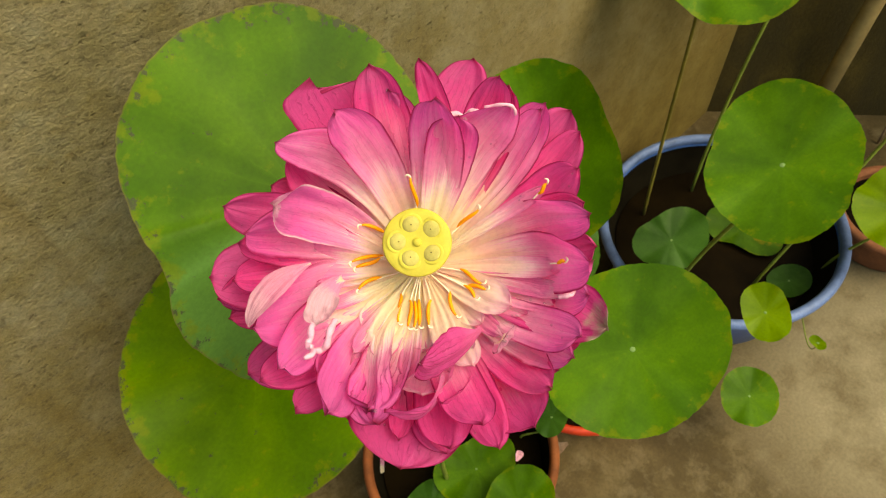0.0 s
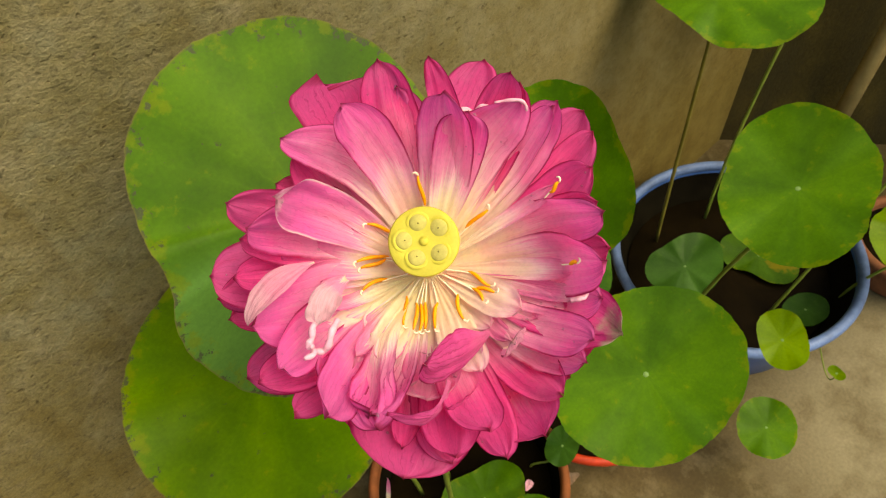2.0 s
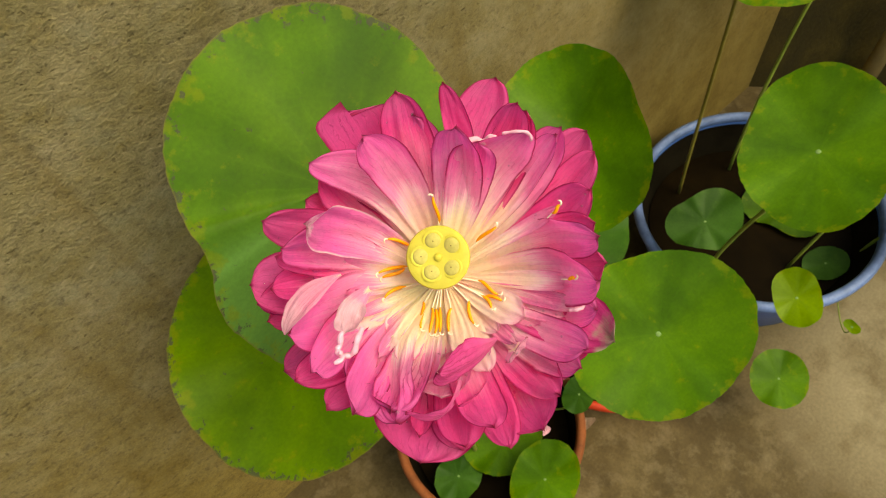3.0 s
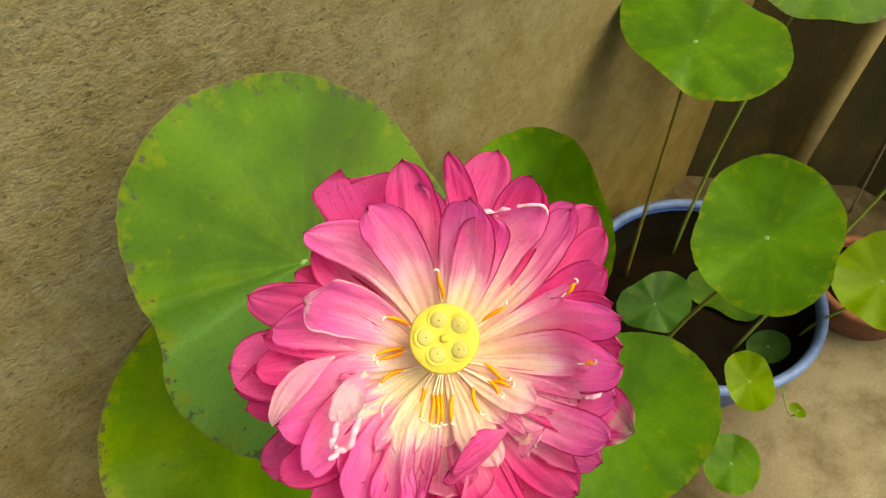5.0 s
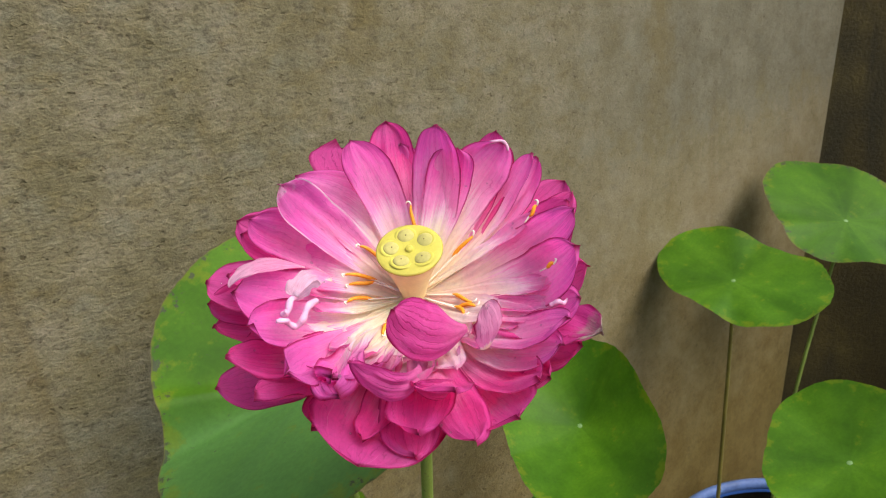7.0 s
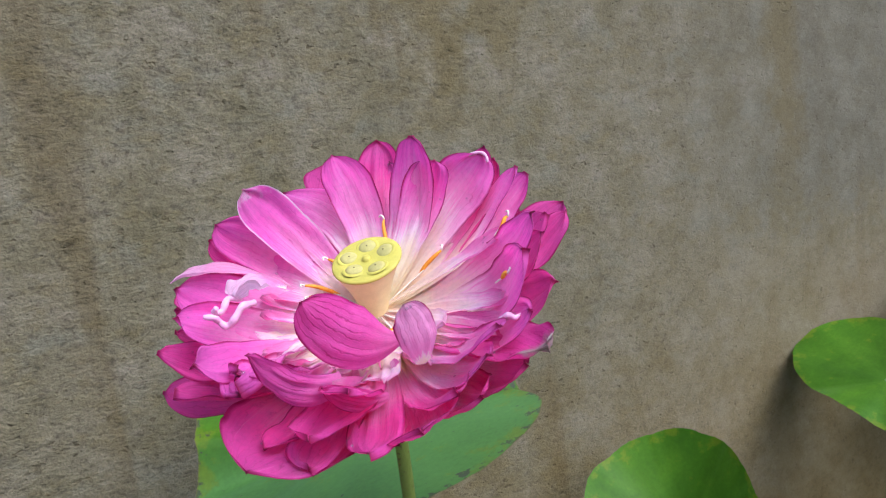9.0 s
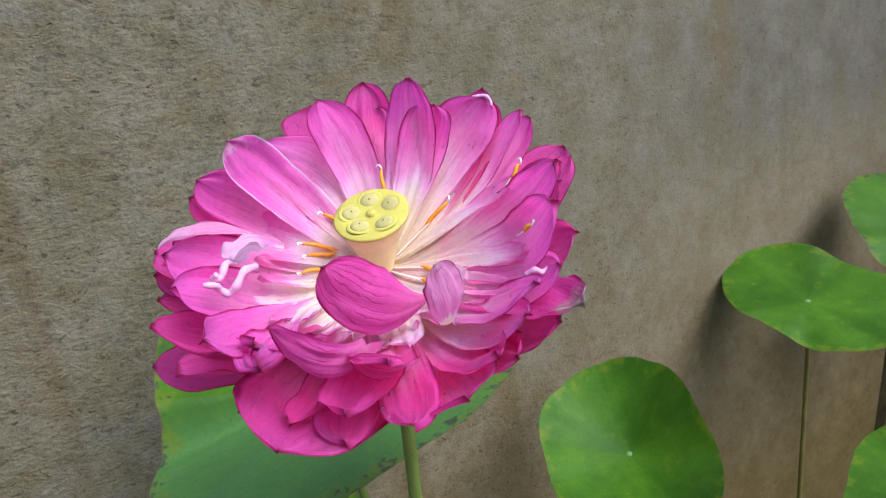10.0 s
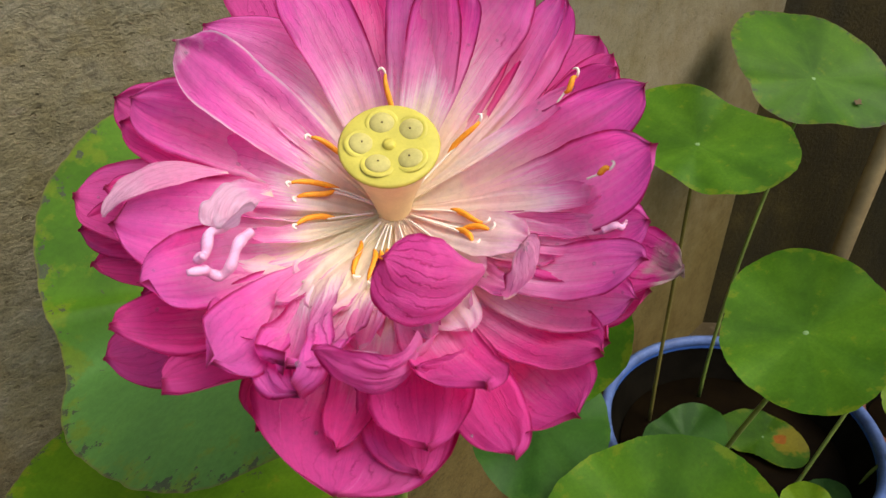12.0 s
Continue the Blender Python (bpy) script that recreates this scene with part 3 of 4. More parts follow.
def lotus_leaf(centre, normal, lift, shape, foot, mat, label, seed, wave=0.004, stalk_r=0.0032, bend=0.5, rim=None, dip=0.6, smat=None):
    """A leaf on its stalk: tilted blade with centre, normal, rim lift and outline harmonics; foot is where the stalk stands."""
    c = Vector(centre)
    a, b, nrm = axis_frame(normal)
    leaf = new("lotus_leaf")
    leaf.location = c
    tagged(leaf, label, "lotus leaf", "lotus leaves")

    def plain_rim(th):
        return (a * math.cos(th) + b * math.sin(th)) * radius_at(shape, th) + nrm * lift, nrm

    part("blade", blade_bm(rim or plain_rim, seed, wave, dip), mat, leaf)
    part("leaf_centre", spot_bm(nrm, 0.0036 if shape[0] > 0.08 else 0.0022), M_SPOT, leaf, "pale round leaf centre")
    if foot:
        f = Vector(foot) - c
        top = -nrm * 0.001
        stalk((f, f + Vector((0, 0, -f.z * bend)), top - Vector((0, 0, 0.06)) - nrm * 0.05, top), stalk_r * 1.25, stalk_r, leaf, smat or M_STALK)
    return leaf


# the large folded leaf behind the flower: back half stands up, front half hangs level
UP_A = (axis_frame((-0.207, -0.769, 1)), (0.172, 0.006, -0.029, -0.037, 0.003, 0.001, 0.010), 0.0)
LO_A = (axis_frame((-0.185, 0.124, 1)), (0.129, -0.017, -0.027, -0.030, 0.027, -0.046, -0.013, -0.011, -0.021), 0.0)


def folded_rim(th):
    d = math.degrees(th) % 360
    inside = min(d + 25, 165 - d) if d < 250 else d - 335
    w = 0.5 + 0.5 * max(-1.0, min(1.0, inside / 5.0))
    w = w * w * (3 - 2 * w)
    pts, ups = [], []
    for (a, b, nrm), shape, lift in (UP_A, LO_A):
        pts.append((a * math.cos(th) + b * math.sin(th)) * radius_at(shape, th) + nrm * lift)
        ups.append(nrm)
    up = (ups[0] * w + ups[1] * (1 - w)).normalized()
    crest = 0.010 * math.exp(-((d - 163) / 6) ** 2) + 0.008 * math.exp(-((d - 337) / 6) ** 2)
    return pts[0] * w + pts[1] * (1 - w) + up * crest, up


lotus_leaf((0.040, 0.231, 0.933), (-0.16, -0.35, 1), 0, (0.15,), (0.085, 0.22, 0.115), M_LEAF_FOLD, "large lotus leaf folded across, nibbled edge, sky light on the front half put into its colour", 1, 0.002, 0.0036, rim=folded_rim, dip=0.15)
lotus_leaf((-0.07, 0.276, 0.715), (0.109, -0.110, 1), 0.004, (0.162, 0.005, 0.002, -0.007, 0.017, 0.001, 0.004), (0.03, 0.235, 0.115), M_LEAF_LOW, "broad yellow-green lotus leaf with nibbled edge, low over the terracotta pot", 2, 0.004)
lotus_leaf((0.407, 0.268, 0.667), (-0.42, -0.127, 1), 0.058, (0.115, -0.012, -0.019, -0.010, 0.018, 0.007, 0.001), (0.44, 0.20, 0.055), M_LEAF, "cupped green lotus leaf close to the wall", 3, 0.003, dip=0.5)
lotus_leaf((0.646, 0.020, 0.610), (-0.305, 0.160, 1), 0.012, (0.117, 0.004, 0.004, 0.010, 0.016, 0.0, 0.001, -0.005, 0.0), (0.62, 0.10, 0.105), M_LEAF, "rounded square green lotus leaf over the blue tub", 4, 0.003)
lotus_leaf((0.302, 0.009, 0.539), (-0.477, -0.206, 1), 0.017, (0.120, -0.001, 0.003, 0.007, -0.006, 0.003, -0.001), (0.41, 0.13, 0.055), M_LEAF, "green lotus leaf with yellow-flecked edge over the red pot", 5, 0.003)
lotus_leaf((0.820, 0.290, 0.732), (-0.319, -0.048, 1), 0.006, (0.123, 0.016, 0.0, -0.026, 0.011, -0.006, 0.001), (0.80, 0.285, 0.10), M_LEAF, "tilted green lotus leaf on a tall stalk by the wall", 6, 0.004, smat=M_STALK_OLD)
corner_leaf = lotus_leaf((1.093, 0.233, 0.772), (-0.194, -0.330, 1), -0.003, (0.147, 0.031, 0.017, -0.006, 0.013, -0.012, 0.003), (0.93, 0.245, 0.10), M_LEAF_OLD, "large tilted lotus leaf with a small brown hole, by the corner", 7, 0.004)
hole = bmesh.new()
ga, gb, gn = axis_frame((-0.194, -0.330, 1))
rim_pts = [hole.verts.new(Vector((0.0, -0.0770, -0.0250)) + gn * 0.0025 + (ga * math.cos(k * 0.5236) * 1.5 + gb * math.sin(k * 0.5236)) * (0.0055 + 0.0022 * math.sin(k * 2.3))) for k in range(12)]
hole.faces.new(rim_pts)
part("brown_hole", bmesh_solid(hole, 0.0008), M_DOT, corner_leaf, "dry brown hole eaten in the blade", smooth=False)
lotus_leaf((0.577, -0.073, 0.376), (-0.25, 0.05, 1), 0.006, (0.044, 0.0, 0.0, 0.0, 0.008, 0.0, 0.0), (0.76, 0.0, 0.10), M_LEAF_YOUNG, "small young yellow-green lotus leaf by the blue tub", 8, 0.002, 0.0018)
lotus_leaf((0.567, -0.128, 0.127), (-0.15, 0.0, 1), 0.004, (0.055, 0.0, 0.0, 0.002, 0.003, 0.0, 0.0), None, M_LEAF, "small round green lotus leaf low over the floor", 9, 0.002, 0.0018)
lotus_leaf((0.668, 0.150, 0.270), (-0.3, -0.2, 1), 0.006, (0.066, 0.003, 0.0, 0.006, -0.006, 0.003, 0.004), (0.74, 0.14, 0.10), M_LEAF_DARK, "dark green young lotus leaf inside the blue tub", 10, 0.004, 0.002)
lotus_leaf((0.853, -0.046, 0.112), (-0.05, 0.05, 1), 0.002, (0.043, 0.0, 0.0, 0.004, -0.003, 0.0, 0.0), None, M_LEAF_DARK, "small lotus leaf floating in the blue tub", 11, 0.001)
lotus_leaf((0.905, 0.095, 0.118), (-0.1, 0.0, 1), 0.003, (0.070, 0.0, 0.0, -0.014, -0.004, 0.003, 0.004), None, M_LEAF_ILL, "floating lotus leaf with an orange-brown diseased patch", 12, 0.002)
lotus_leaf((0.965, -0.135, 0.330), (-0.3, 0.1, 1), 0.008, (0.092, 0.0, 0.0, 0.006, 0.010, 0.008, 0.0), (0.915, -0.080, 0.10), M_LEAF_YOUNG, "bright yellow-green lotus leaf over the clay pot", 13, 0.006, 0.0026)
lotus_leaf((0.742, -0.161, 0.142), (-0.2, 0.2, 1), 0.003, (0.014, 0.0, 0.0, -0.003, 0.002, 0.0, 0.0), (0.80, -0.10, 0.12), M_LEAF_YOUNG, "tiny unrolled lotus leaf hanging over the tub rim", 14, 0.0005, 0.0012)
# The shade under the higher leaf is put into this one's dark green.
lotus_leaf((0.330, 0.200, 0.560), (-0.1, -0.2, 1), 0.004, (0.095, 0.0, 0.0, 0.004, 0.008, 0.0, 0.0), (0.42, 0.18, 0.055), M_LEAF_DARK, "lotus leaf below a higher one, its shade put into the dark green", 15, 0.004)
lotus_leaf((0.098, 0.135, 0.170), (-0.05, -0.05, 1), 0.003, (0.066, 0.0, 0.0, 0.010, -0.006, 0.004, 0.002), (0.10, 0.17, 0.115), M_LEAF, "young lotus leaf low in the terracotta pot", 16, 0.003, 0.002)
lotus_leaf((0.098, 0.030, 0.215), (-0.1, 0.05, 1), 0.003, (0.064, 0.0, 0.0, 0.006, 0.004, 0.0, 0.0), (0.08, 0.10, 0.115), M_LEAF, "small lotus leaf at the terracotta pot's edge", 17, 0.003, 0.002)
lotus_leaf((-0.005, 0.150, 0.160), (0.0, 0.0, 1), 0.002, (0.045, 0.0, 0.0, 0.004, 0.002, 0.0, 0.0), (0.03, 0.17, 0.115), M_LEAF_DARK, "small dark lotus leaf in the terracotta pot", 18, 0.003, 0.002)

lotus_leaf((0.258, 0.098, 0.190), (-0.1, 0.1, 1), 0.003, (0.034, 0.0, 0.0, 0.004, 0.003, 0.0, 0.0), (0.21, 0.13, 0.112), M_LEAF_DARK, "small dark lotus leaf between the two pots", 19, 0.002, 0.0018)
spare = part("bare_stalk", tube_bm(bezier((0.796, 0.004, 0.10), (0.875, -0.022, 0.30), (0.955, -0.050, 0.50), (1.065, -0.086, 0.78), 20), [0.0034 - 0.00004 * k for k in range(20)], 8), M_STALK)
tagged(spare, "long green lotus stalk leaning out of the blue tub", "stalk")
twig = part("dry_twig", tube_bm(bezier((1.455, 0.02, 0.0), (1.45, 0.03, 0.2), (1.462, 0.05, 0.4), (1.45, 0.055, 0.56), 14), [0.003 - 0.00015 * k for k in range(14)], 7), M_DRYBIT)
tagged(twig, "thin dry brown twig standing by the side wall", "twig")

# ---- the flower ----
AXIS = Vector((-0.30, -0.34, 0.89)).normalized()
FA, FB, FC = axis_frame(AXIS)
HEART = Vector((0.0055, 0.006, 1.094))
FLOWER = Matrix.Translation(HEART) @ Matrix((FA, FB, FC)).transposed().to_4x4()
flower = new("lotus_flower")
flower.matrix_world = FLOWER
tagged(flower, "open double lotus flower, deep pink petals cream at the heart", "lotus flower")


def blade_sheet(p0, p1, p2, side, width, cup, seed, curl=0.0, ns=32, nv=18, wide=0.66, blunt=2.3, foot=0.24, roll=0.0, skew=0.0, crumple=1.0, bow=0.0):
    """A petal along the bow p0-p1-p2; side is the way across it, wide the place of its widest part, roll its turn about its length."""
    rng = random.Random(seed)
    uneven = rng.uniform(-0.10, 0.10)
    off = Vector((rng.uniform(0, 50), rng.uniform(0, 50), rng.uniform(0, 50)))
    crease = rng.uniform(-0.5, 0.5)
    rows, uvs = [], []
    for i in range(ns + 1):
        s = 1 - (1 - i / ns) ** 1.45
        tan = ((p1 - p0) * (1 - s) + (p2 - p1) * s).normalized()
        el = (side - tan * side.dot(tan)).normalized()
        spin = Matrix.Rotation(radians(roll) * s ** 0.7, 3, tan)
        el = spin @ el
        nl = tan.cross(el).normalized()
        c = p0 * (1 - s) ** 2 + p1 * 2 * s * (1 - s) + p2 * s * s + side * bow * math.sin(math.pi * s)
        if s < wide:
            h = foot + (1 - foot) * math.sin(0.5 * math.pi * s / wide) ** 1.25
        else:
            h = max(0.0, 1 - ((s - wide) / (0.985 - wide)) ** blunt) ** 0.43 if s < 0.985 else 0.0
        h = max(0.5 * width * h, 0.0008 * (1.02 - s) / 0.04 if s > 0.95 else 0.0004)
        ang = max(0.05, cup * (1.15 - 0.45 * s))
        row = []
        for j in range(nv + 1):
            v = 2 * j / nv - 1
            a = v * ang
            hv = h * (1 + 0.05 * noise.noise(off + Vector((v * 0.4, s * 9.0, 4))) * s + 0.025 * noise.noise(off + Vector((v, s * 24.0, 7))) * s)
            x, z = hv * math.sin(a) / ang * (1 + uneven * (1 if v > 0 else -1)), hv * (1 - math.cos(a)) / ang
            ru = noise.noise(off + Vector((v * 1.3, s * 3.0, 0))) * 0.0034 * s + noise.noise(off + Vector((v * 3.5, s * 8.0, 9))) * 0.0026 * s * abs(v)
            ru += noise.noise(off + Vector((v * 5.0, s * 5.0, 2))) * 0.0009 * s
            z += ru * crumple + 0.0008 * math.cos(v * 11 + off.x) * s * (1 - s) * 2
            z -= 0.0010 * max(0.0, 1 - abs(v - crease) * 5) * math.sin(math.pi * s) * s
            z += curl * max(0.0, (s - 0.70) / 0.30) ** 2
            row.append(c + el * x + nl * z + tan * skew * v * s ** 4)
        rows.append(row)
        uvs.append([(j / nv, s) for j in range(nv + 1)])
    return grid_bm(rows, uvs)


def polar(az, reach, height):
    """A place in the flower, by bearing in degrees, reach and height in metres."""
    return Vector((math.cos(radians(az)) * reach, math.sin(radians(az)) * reach, height))


def petal_bm(az, rad, top, width, sag, cup, seed, curl=0.0, z0=0.0, r0=0.006, by=None, stand=None, **more):
    """One petal from the flower's heart to its tip at bearing az, reach rad and height top."""
    p0, p2 = polar(az, r0, z0), polar(az, rad, top)
    p1 = p0 * 0.42 + p2 * 0.58 + Vector((0, 0, -sag)) + polar(az, 0.25 * sag, 0)
    if stand:
        p0 = polar(*stand)
    if by:
        p1 = polar(*by)
    return blade_sheet(p0, p1, p2, polar(az + 90, 1, 0), width, cup, seed, curl, **more)


def ring_of_petals(rows, mat, z0, r0, seed, label, cup=0.45):
    """rows: bearing, reach, tip height, width (mm), roll in degrees, sideways bow (mm), widest part and bluntness in tenths, sag (mm)."""
    for k, (az, rad, top, width, roll, bow, wide, sag, blunt) in enumerate(rows):
        part("petal", petal_bm(az, rad / 1000, top / 1000, width / 1000, sag / 1000, cup, seed + k, z0=z0, r0=r0, roll=roll, bow=bow / 1000, wide=wide / 10, blunt=blunt / 10), mat, flower, label)


UPPER = [(75, 74, 50, 25, 2, -5, 8.0, 20, 22), (38, 70, 55, 28, -10, -3, 6.9, 19, 24), (97, 87, 35, 30, 2, -17, 6.4, 7, 17), (15, 83, 41, 32, 35, 8, 7.1, 12, 25),
         (7, 92, 33, 17, -15, -1, 6.6, 17, 24), (8, 98, 25, 25, -1, -3, 6.5, 13, 22), (129, 75, 49, 30, -33, -10, 6.5, 13, 23), (56, 82, 34, 26, 0, 0, 6.6, 14, 23)]
RIGHT = [(-30, 81, 44, 25, 30, 8, 6.6, 36, 22), (-44, 80, 41, 32, 24, 3, 6.6, 36, 21), (-68, 83, 33, 22, 4, -4, 7.8, 23, 24), (-75, 84, 29, 26, 20, -1, 6.4, 29, 23), (-54, 82, 22, 30, 12, 0, 6.6, 26, 23)]
NEAR = [(178, 75, 47, 26, -23, -9, 7.2, 30, 26), (-161, 78, 42, 24, -19, -7, 8.0, 20, 27), (133, 67, 26, 30, -20, -1, 7.4, -3, 29), (-172, 70, 30, 26, -10, 0, 6.6, 22, 23)]
OUTER = [(60, 93, 42, 28, -3, 2, 6.6, 11, 22), (47, 102, 21, 16, 9, -9, 6.4, 14, 21), (34, 117, -9, 33, 14, 5, 6.5, 11, 22), (22, 95, 36, 25, -7, -1, 6.6, 15, 23),
         (19, 94, 31, 26, 4, -1, 6.6, 14, 23), (3, 110, 5, 29, 10, -3, 6.6, 13, 23), (-3, 105, 7, 24, 14, -5, 6.4, 14, 21), (-13, 89, 23, 26, -3, -4, 6.8, 13, 25),
         (-24, 84, 26, 26, 10, 0, 6.6, 20, 23), (-38, 86, 16, 30, 12, 0, 6.6, 22, 23)]
FRONT = [(-86, 85, 24, 27, 2, -2, 6.3, 25, 23), (-97, 94, 24, 37, 8, 1, 7.0, 30, 26), (-109, 94, 22, 23, -7, -2, 6.7, 15, 24), (-110, 80, 38, 25, -15, -4, 7.6, 19, 26),
         (-122, 87, 27, 31, -2, 2, 6.8, 13, 23), (-124, 91, 15, 30, 7, -2, 6.6, 9, 23), (-139, 84, 16, 18, 0, 0, 6.0, 14, 18), (-137, 96, 20, 62, -10, -2, 6.9, 19, 17),
         (-80, 84, 12, 30, 8, 0, 6.6, 26, 23), (-66, 88, 12, 32, 8, 0, 6.6, 24, 23)]
LEFT = [(-172, 89, 25, 23, 16, 4, 6.5, 16, 22), (175, 90, 32, 25, 1, 4, 6.4, 21, 21), (169, 103, 3, 33, -3, 3, 6.5, 21, 21), (153, 98, 13, 24, 1, 1, 6.4, 16, 20),
        (147, 100, 18, 28, -30, -4, 6.4, 8, 19), (143, 86, 31, 24, 11, -2, 6.5, 13, 23), (141, 101, 23, 36, 5, -1, 7.1, 8, 26), (132, 80, 42, 24, -20, -4, 6.5, 12, 23),
        (121, 96, 31, 29, -24, -4, 6.5, 9, 20), (-156, 84, 12, 28, 0, 0, 6.6, 18, 23)]
BEHIND = [(97, 84, 22, 28, 0, 0, 6.2, 14, 23), (109, 84, 16, 28, 0, 0, 6.2, 14, 23), (71, 92, 13, 28, 0, 0, 6.2, 14, 23), (14, 96, 0, 32, 0, 0, 6.2, 14, 23),
          (160, 86, 6, 30, 0, 0, 6.2, 14, 23), (-148, 78, 4, 34, 0, 0, 6.2, 14, 23), (-104, 78, 4, 34, 0, 0, 6.2, 16, 23)]
ring_of_petals(UPPER, M_PETAL_UP, 0.001, 0.005, 100, "pink petal with cream foot", 0.42)
ring_of_petals(RIGHT, M_PETAL_IN, 0.001, 0.005, 130, "pink petal with broad cream foot")
ring_of_petals(NEAR, M_PETAL_NEAR, 0.001, 0.005, 160, "pink petal with short cream foot")
HEART_RING = [(az + 4 * math.sin(k * 2.1), 42 + 7 * ((k * 7) % 3), 11 + 4 * ((k * 5) % 3), 14 + 4 * (k % 2), 0, 0, 6.6, 6, 25) for k, az in enumerate(range(-176, 180, 15)) if az < -62 or az > 165]
ring_of_petals(HEART_RING, M_PETAL_HEART, 0.0015, 0.004, 500, "narrow cream petal at the heart", 0.45)
ring_of_petals(OUTER, M_PETAL_OUT, -0.004, 0.007, 200, "deep pink outer petal")
ring_of_petals(FRONT, M_PETAL_OUT, -0.004, 0.007, 300, "deep pink outer petal")
ring_of_petals(LEFT, M_PETAL_OUT, -0.004, 0.007, 350, "deep pink outer petal")
ring_of_petals(BEHIND, M_PETAL_OUT, -0.007, 0.008, 380, "deep pink outer petal", 0.5)
SLIM = [(-68, 58, 12, 11), (-100, 50, 12, 10), (-84, 53, 10, 11), (-116, 55, 14, 11), (-138, 56, 18, 12), (-152, 52, 19, 11), (164, 48, 22, 8), (-168, 52, 21, 11), (150, 50, 22, 8)]
ring_of_petals([(az, rad, top, width, 0, 0, 6.8, 9, 23) for az, rad, top, width in SLIM], M_PETAL_SLIM, 0.003, 0.005, 600, "narrow pale pink inner petal", 0.95)
# petals that stand up in front of the heart, and the withered ones
part("petal", blade_sheet(Vector((0.001, -0.0445, 0.0205)), Vector((-0.018, -0.0475, 0.027)), Vector((-0.0275, -0.0375, 0.0545)), Vector((0.33, 0.47, 0.82)), 0.0265, 0.6, 401, foot=0.16, wide=0.52, blunt=2.6, crumple=0.8), M_PETAL_BACK, flower, "upright pink petal with dark veins")
part("petal", blade_sheet(polar(-86, 0.054, 0.012), polar(-84, 0.060, 0.030), polar(-85, 0.054, 0.044), Vector((0.9, 0.1, -0.4)), 0.0175, 0.6, 402, foot=0.4, wide=0.5, blunt=3.0, crumple=0.6), M_PETAL_GREY, flower, "small pale petal, veined, browned at its tip")
part("petal", blade_sheet(polar(-119, 0.056, 0.020), polar(-126, 0.078, 0.031), polar(-142, 0.067, 0.047), Vector((0.15, 0.25, 1)), 0.014, 0.5, 403, foot=0.65, wide=0.5, crumple=0.8), M_PETAL_BACK, flower, "petal end standing on edge, dark veins on its back")
part("petal", blade_sheet(polar(-104, 0.058, 0.008), polar(-112, 0.070, 0.018), polar(-122, 0.066, 0.029), Vector((0.2, 0.4, 1)), 0.010, 0.5, 418, foot=0.4, wide=0.5, crumple=0.6), M_PETAL_BACK, flower, "petal end turned up, dark veins on its back")
part("petal", blade_sheet(polar(138, 0.050, 0.026), polar(147, 0.068, 0.046), polar(161, 0.077, 0.049), Vector((-0.5, -0.85, 0.45)), 0.012, 0.35, 419, foot=0.12, wide=0.5, blunt=1.9, crumple=0.5), M_PETAL_FOLD, flower, "pale veined petal edge folded over")
part("petal", petal_bm(-149, 0.072, 0.036, 0.028, 0.016, 0.9, 410, 0.004, z0=0.002, crumple=2.6, wide=0.78, blunt=3.4), M_PETAL_CRUMPLE, flower, "crumpled pink petal with dark veins")
part("petal", blade_sheet(Vector((-0.016, -0.005, 0.004)), Vector((-0.050, -0.015, 0.019)), Vector((-0.062, -0.042, 0.036)), Vector((0.68, -0.25, 0.13)), 0.024, 0.5, 420, wide=0.72, blunt=3.6, crumple=2.6), M_PETAL_CRUMPLE, flower, "crumpled pink petal lying over the front ones")
part("petal", petal_bm(-130, 0.066, 0.022, 0.030, 0.016, 0.7, 413, 0.006, z0=0.002, crumple=1.2, wide=0.75), M_PETAL_SLIM, flower, "pale pink petal curling up at its end")
part("petal", petal_bm(161, 0.077, 0.046, 0.040, 0.024, 0.35, 404, z0=0.001, wide=0.55, blunt=1.9, roll=-24), M_PETAL_NEAR, flower, "broad pink petal with one edge folded over")
part("petal", petal_bm(-54, 0.076, 0.016, 0.012, 0.006, 1.3, 405, z0=0.003), M_PETAL_PALE, flower, "narrow pale rolled petal")
part("petal", petal_bm(-60, 0.068, 0.013, 0.014, 0.006, 0.9, 414, z0=0.003), M_PETAL_SLIM, flower, "narrow pale pink petal")
part("petal", petal_bm(-45, 0.070, 0.017, 0.013, 0.006, 1.2, 415, z0=0.003), M_PETAL_SLIM, flower, "narrow rolled pale pink petal")
part("petal", petal_bm(117, 0.064, 0.060, 0.026, 0.019, 0.5, 406, 0.002, z0=0.001, roll=-8, bow=-0.0046, wide=0.75, blunt=3.0, crumple=1.3), M_PETAL_DRY, flower, "pink petal with dried white edge")
part("petal", petal_bm(29, 0.069, 0.042, 0.025, 0.006, 0.6, 407, 0.002, z0=0.002, roll=12, wide=0.78, blunt=3.4, crumple=1.0), M_PETAL_UP, flower, "pink petal with curled white tip")
part("petal", petal_bm(-13, 0.071, 0.024, 0.010, 0.004, 1.4, 411, z0=0.004), M_PETAL_SLIM, flower, "narrow rolled pale petal")
part("petal", petal_bm(31, 0.055, 0.019, 0.009, 0.004, 1.2, 416, z0=0.003, wide=0.75, blunt=4.0), M_PETAL_HEART, flower, "narrow white petal")
part("petal", petal_bm(104, 0.055, 0.034, 0.011, 0.008, 1.1, 417, z0=0.003), M_PETAL_SLIM, flower, "narrow pale petal with curled end")
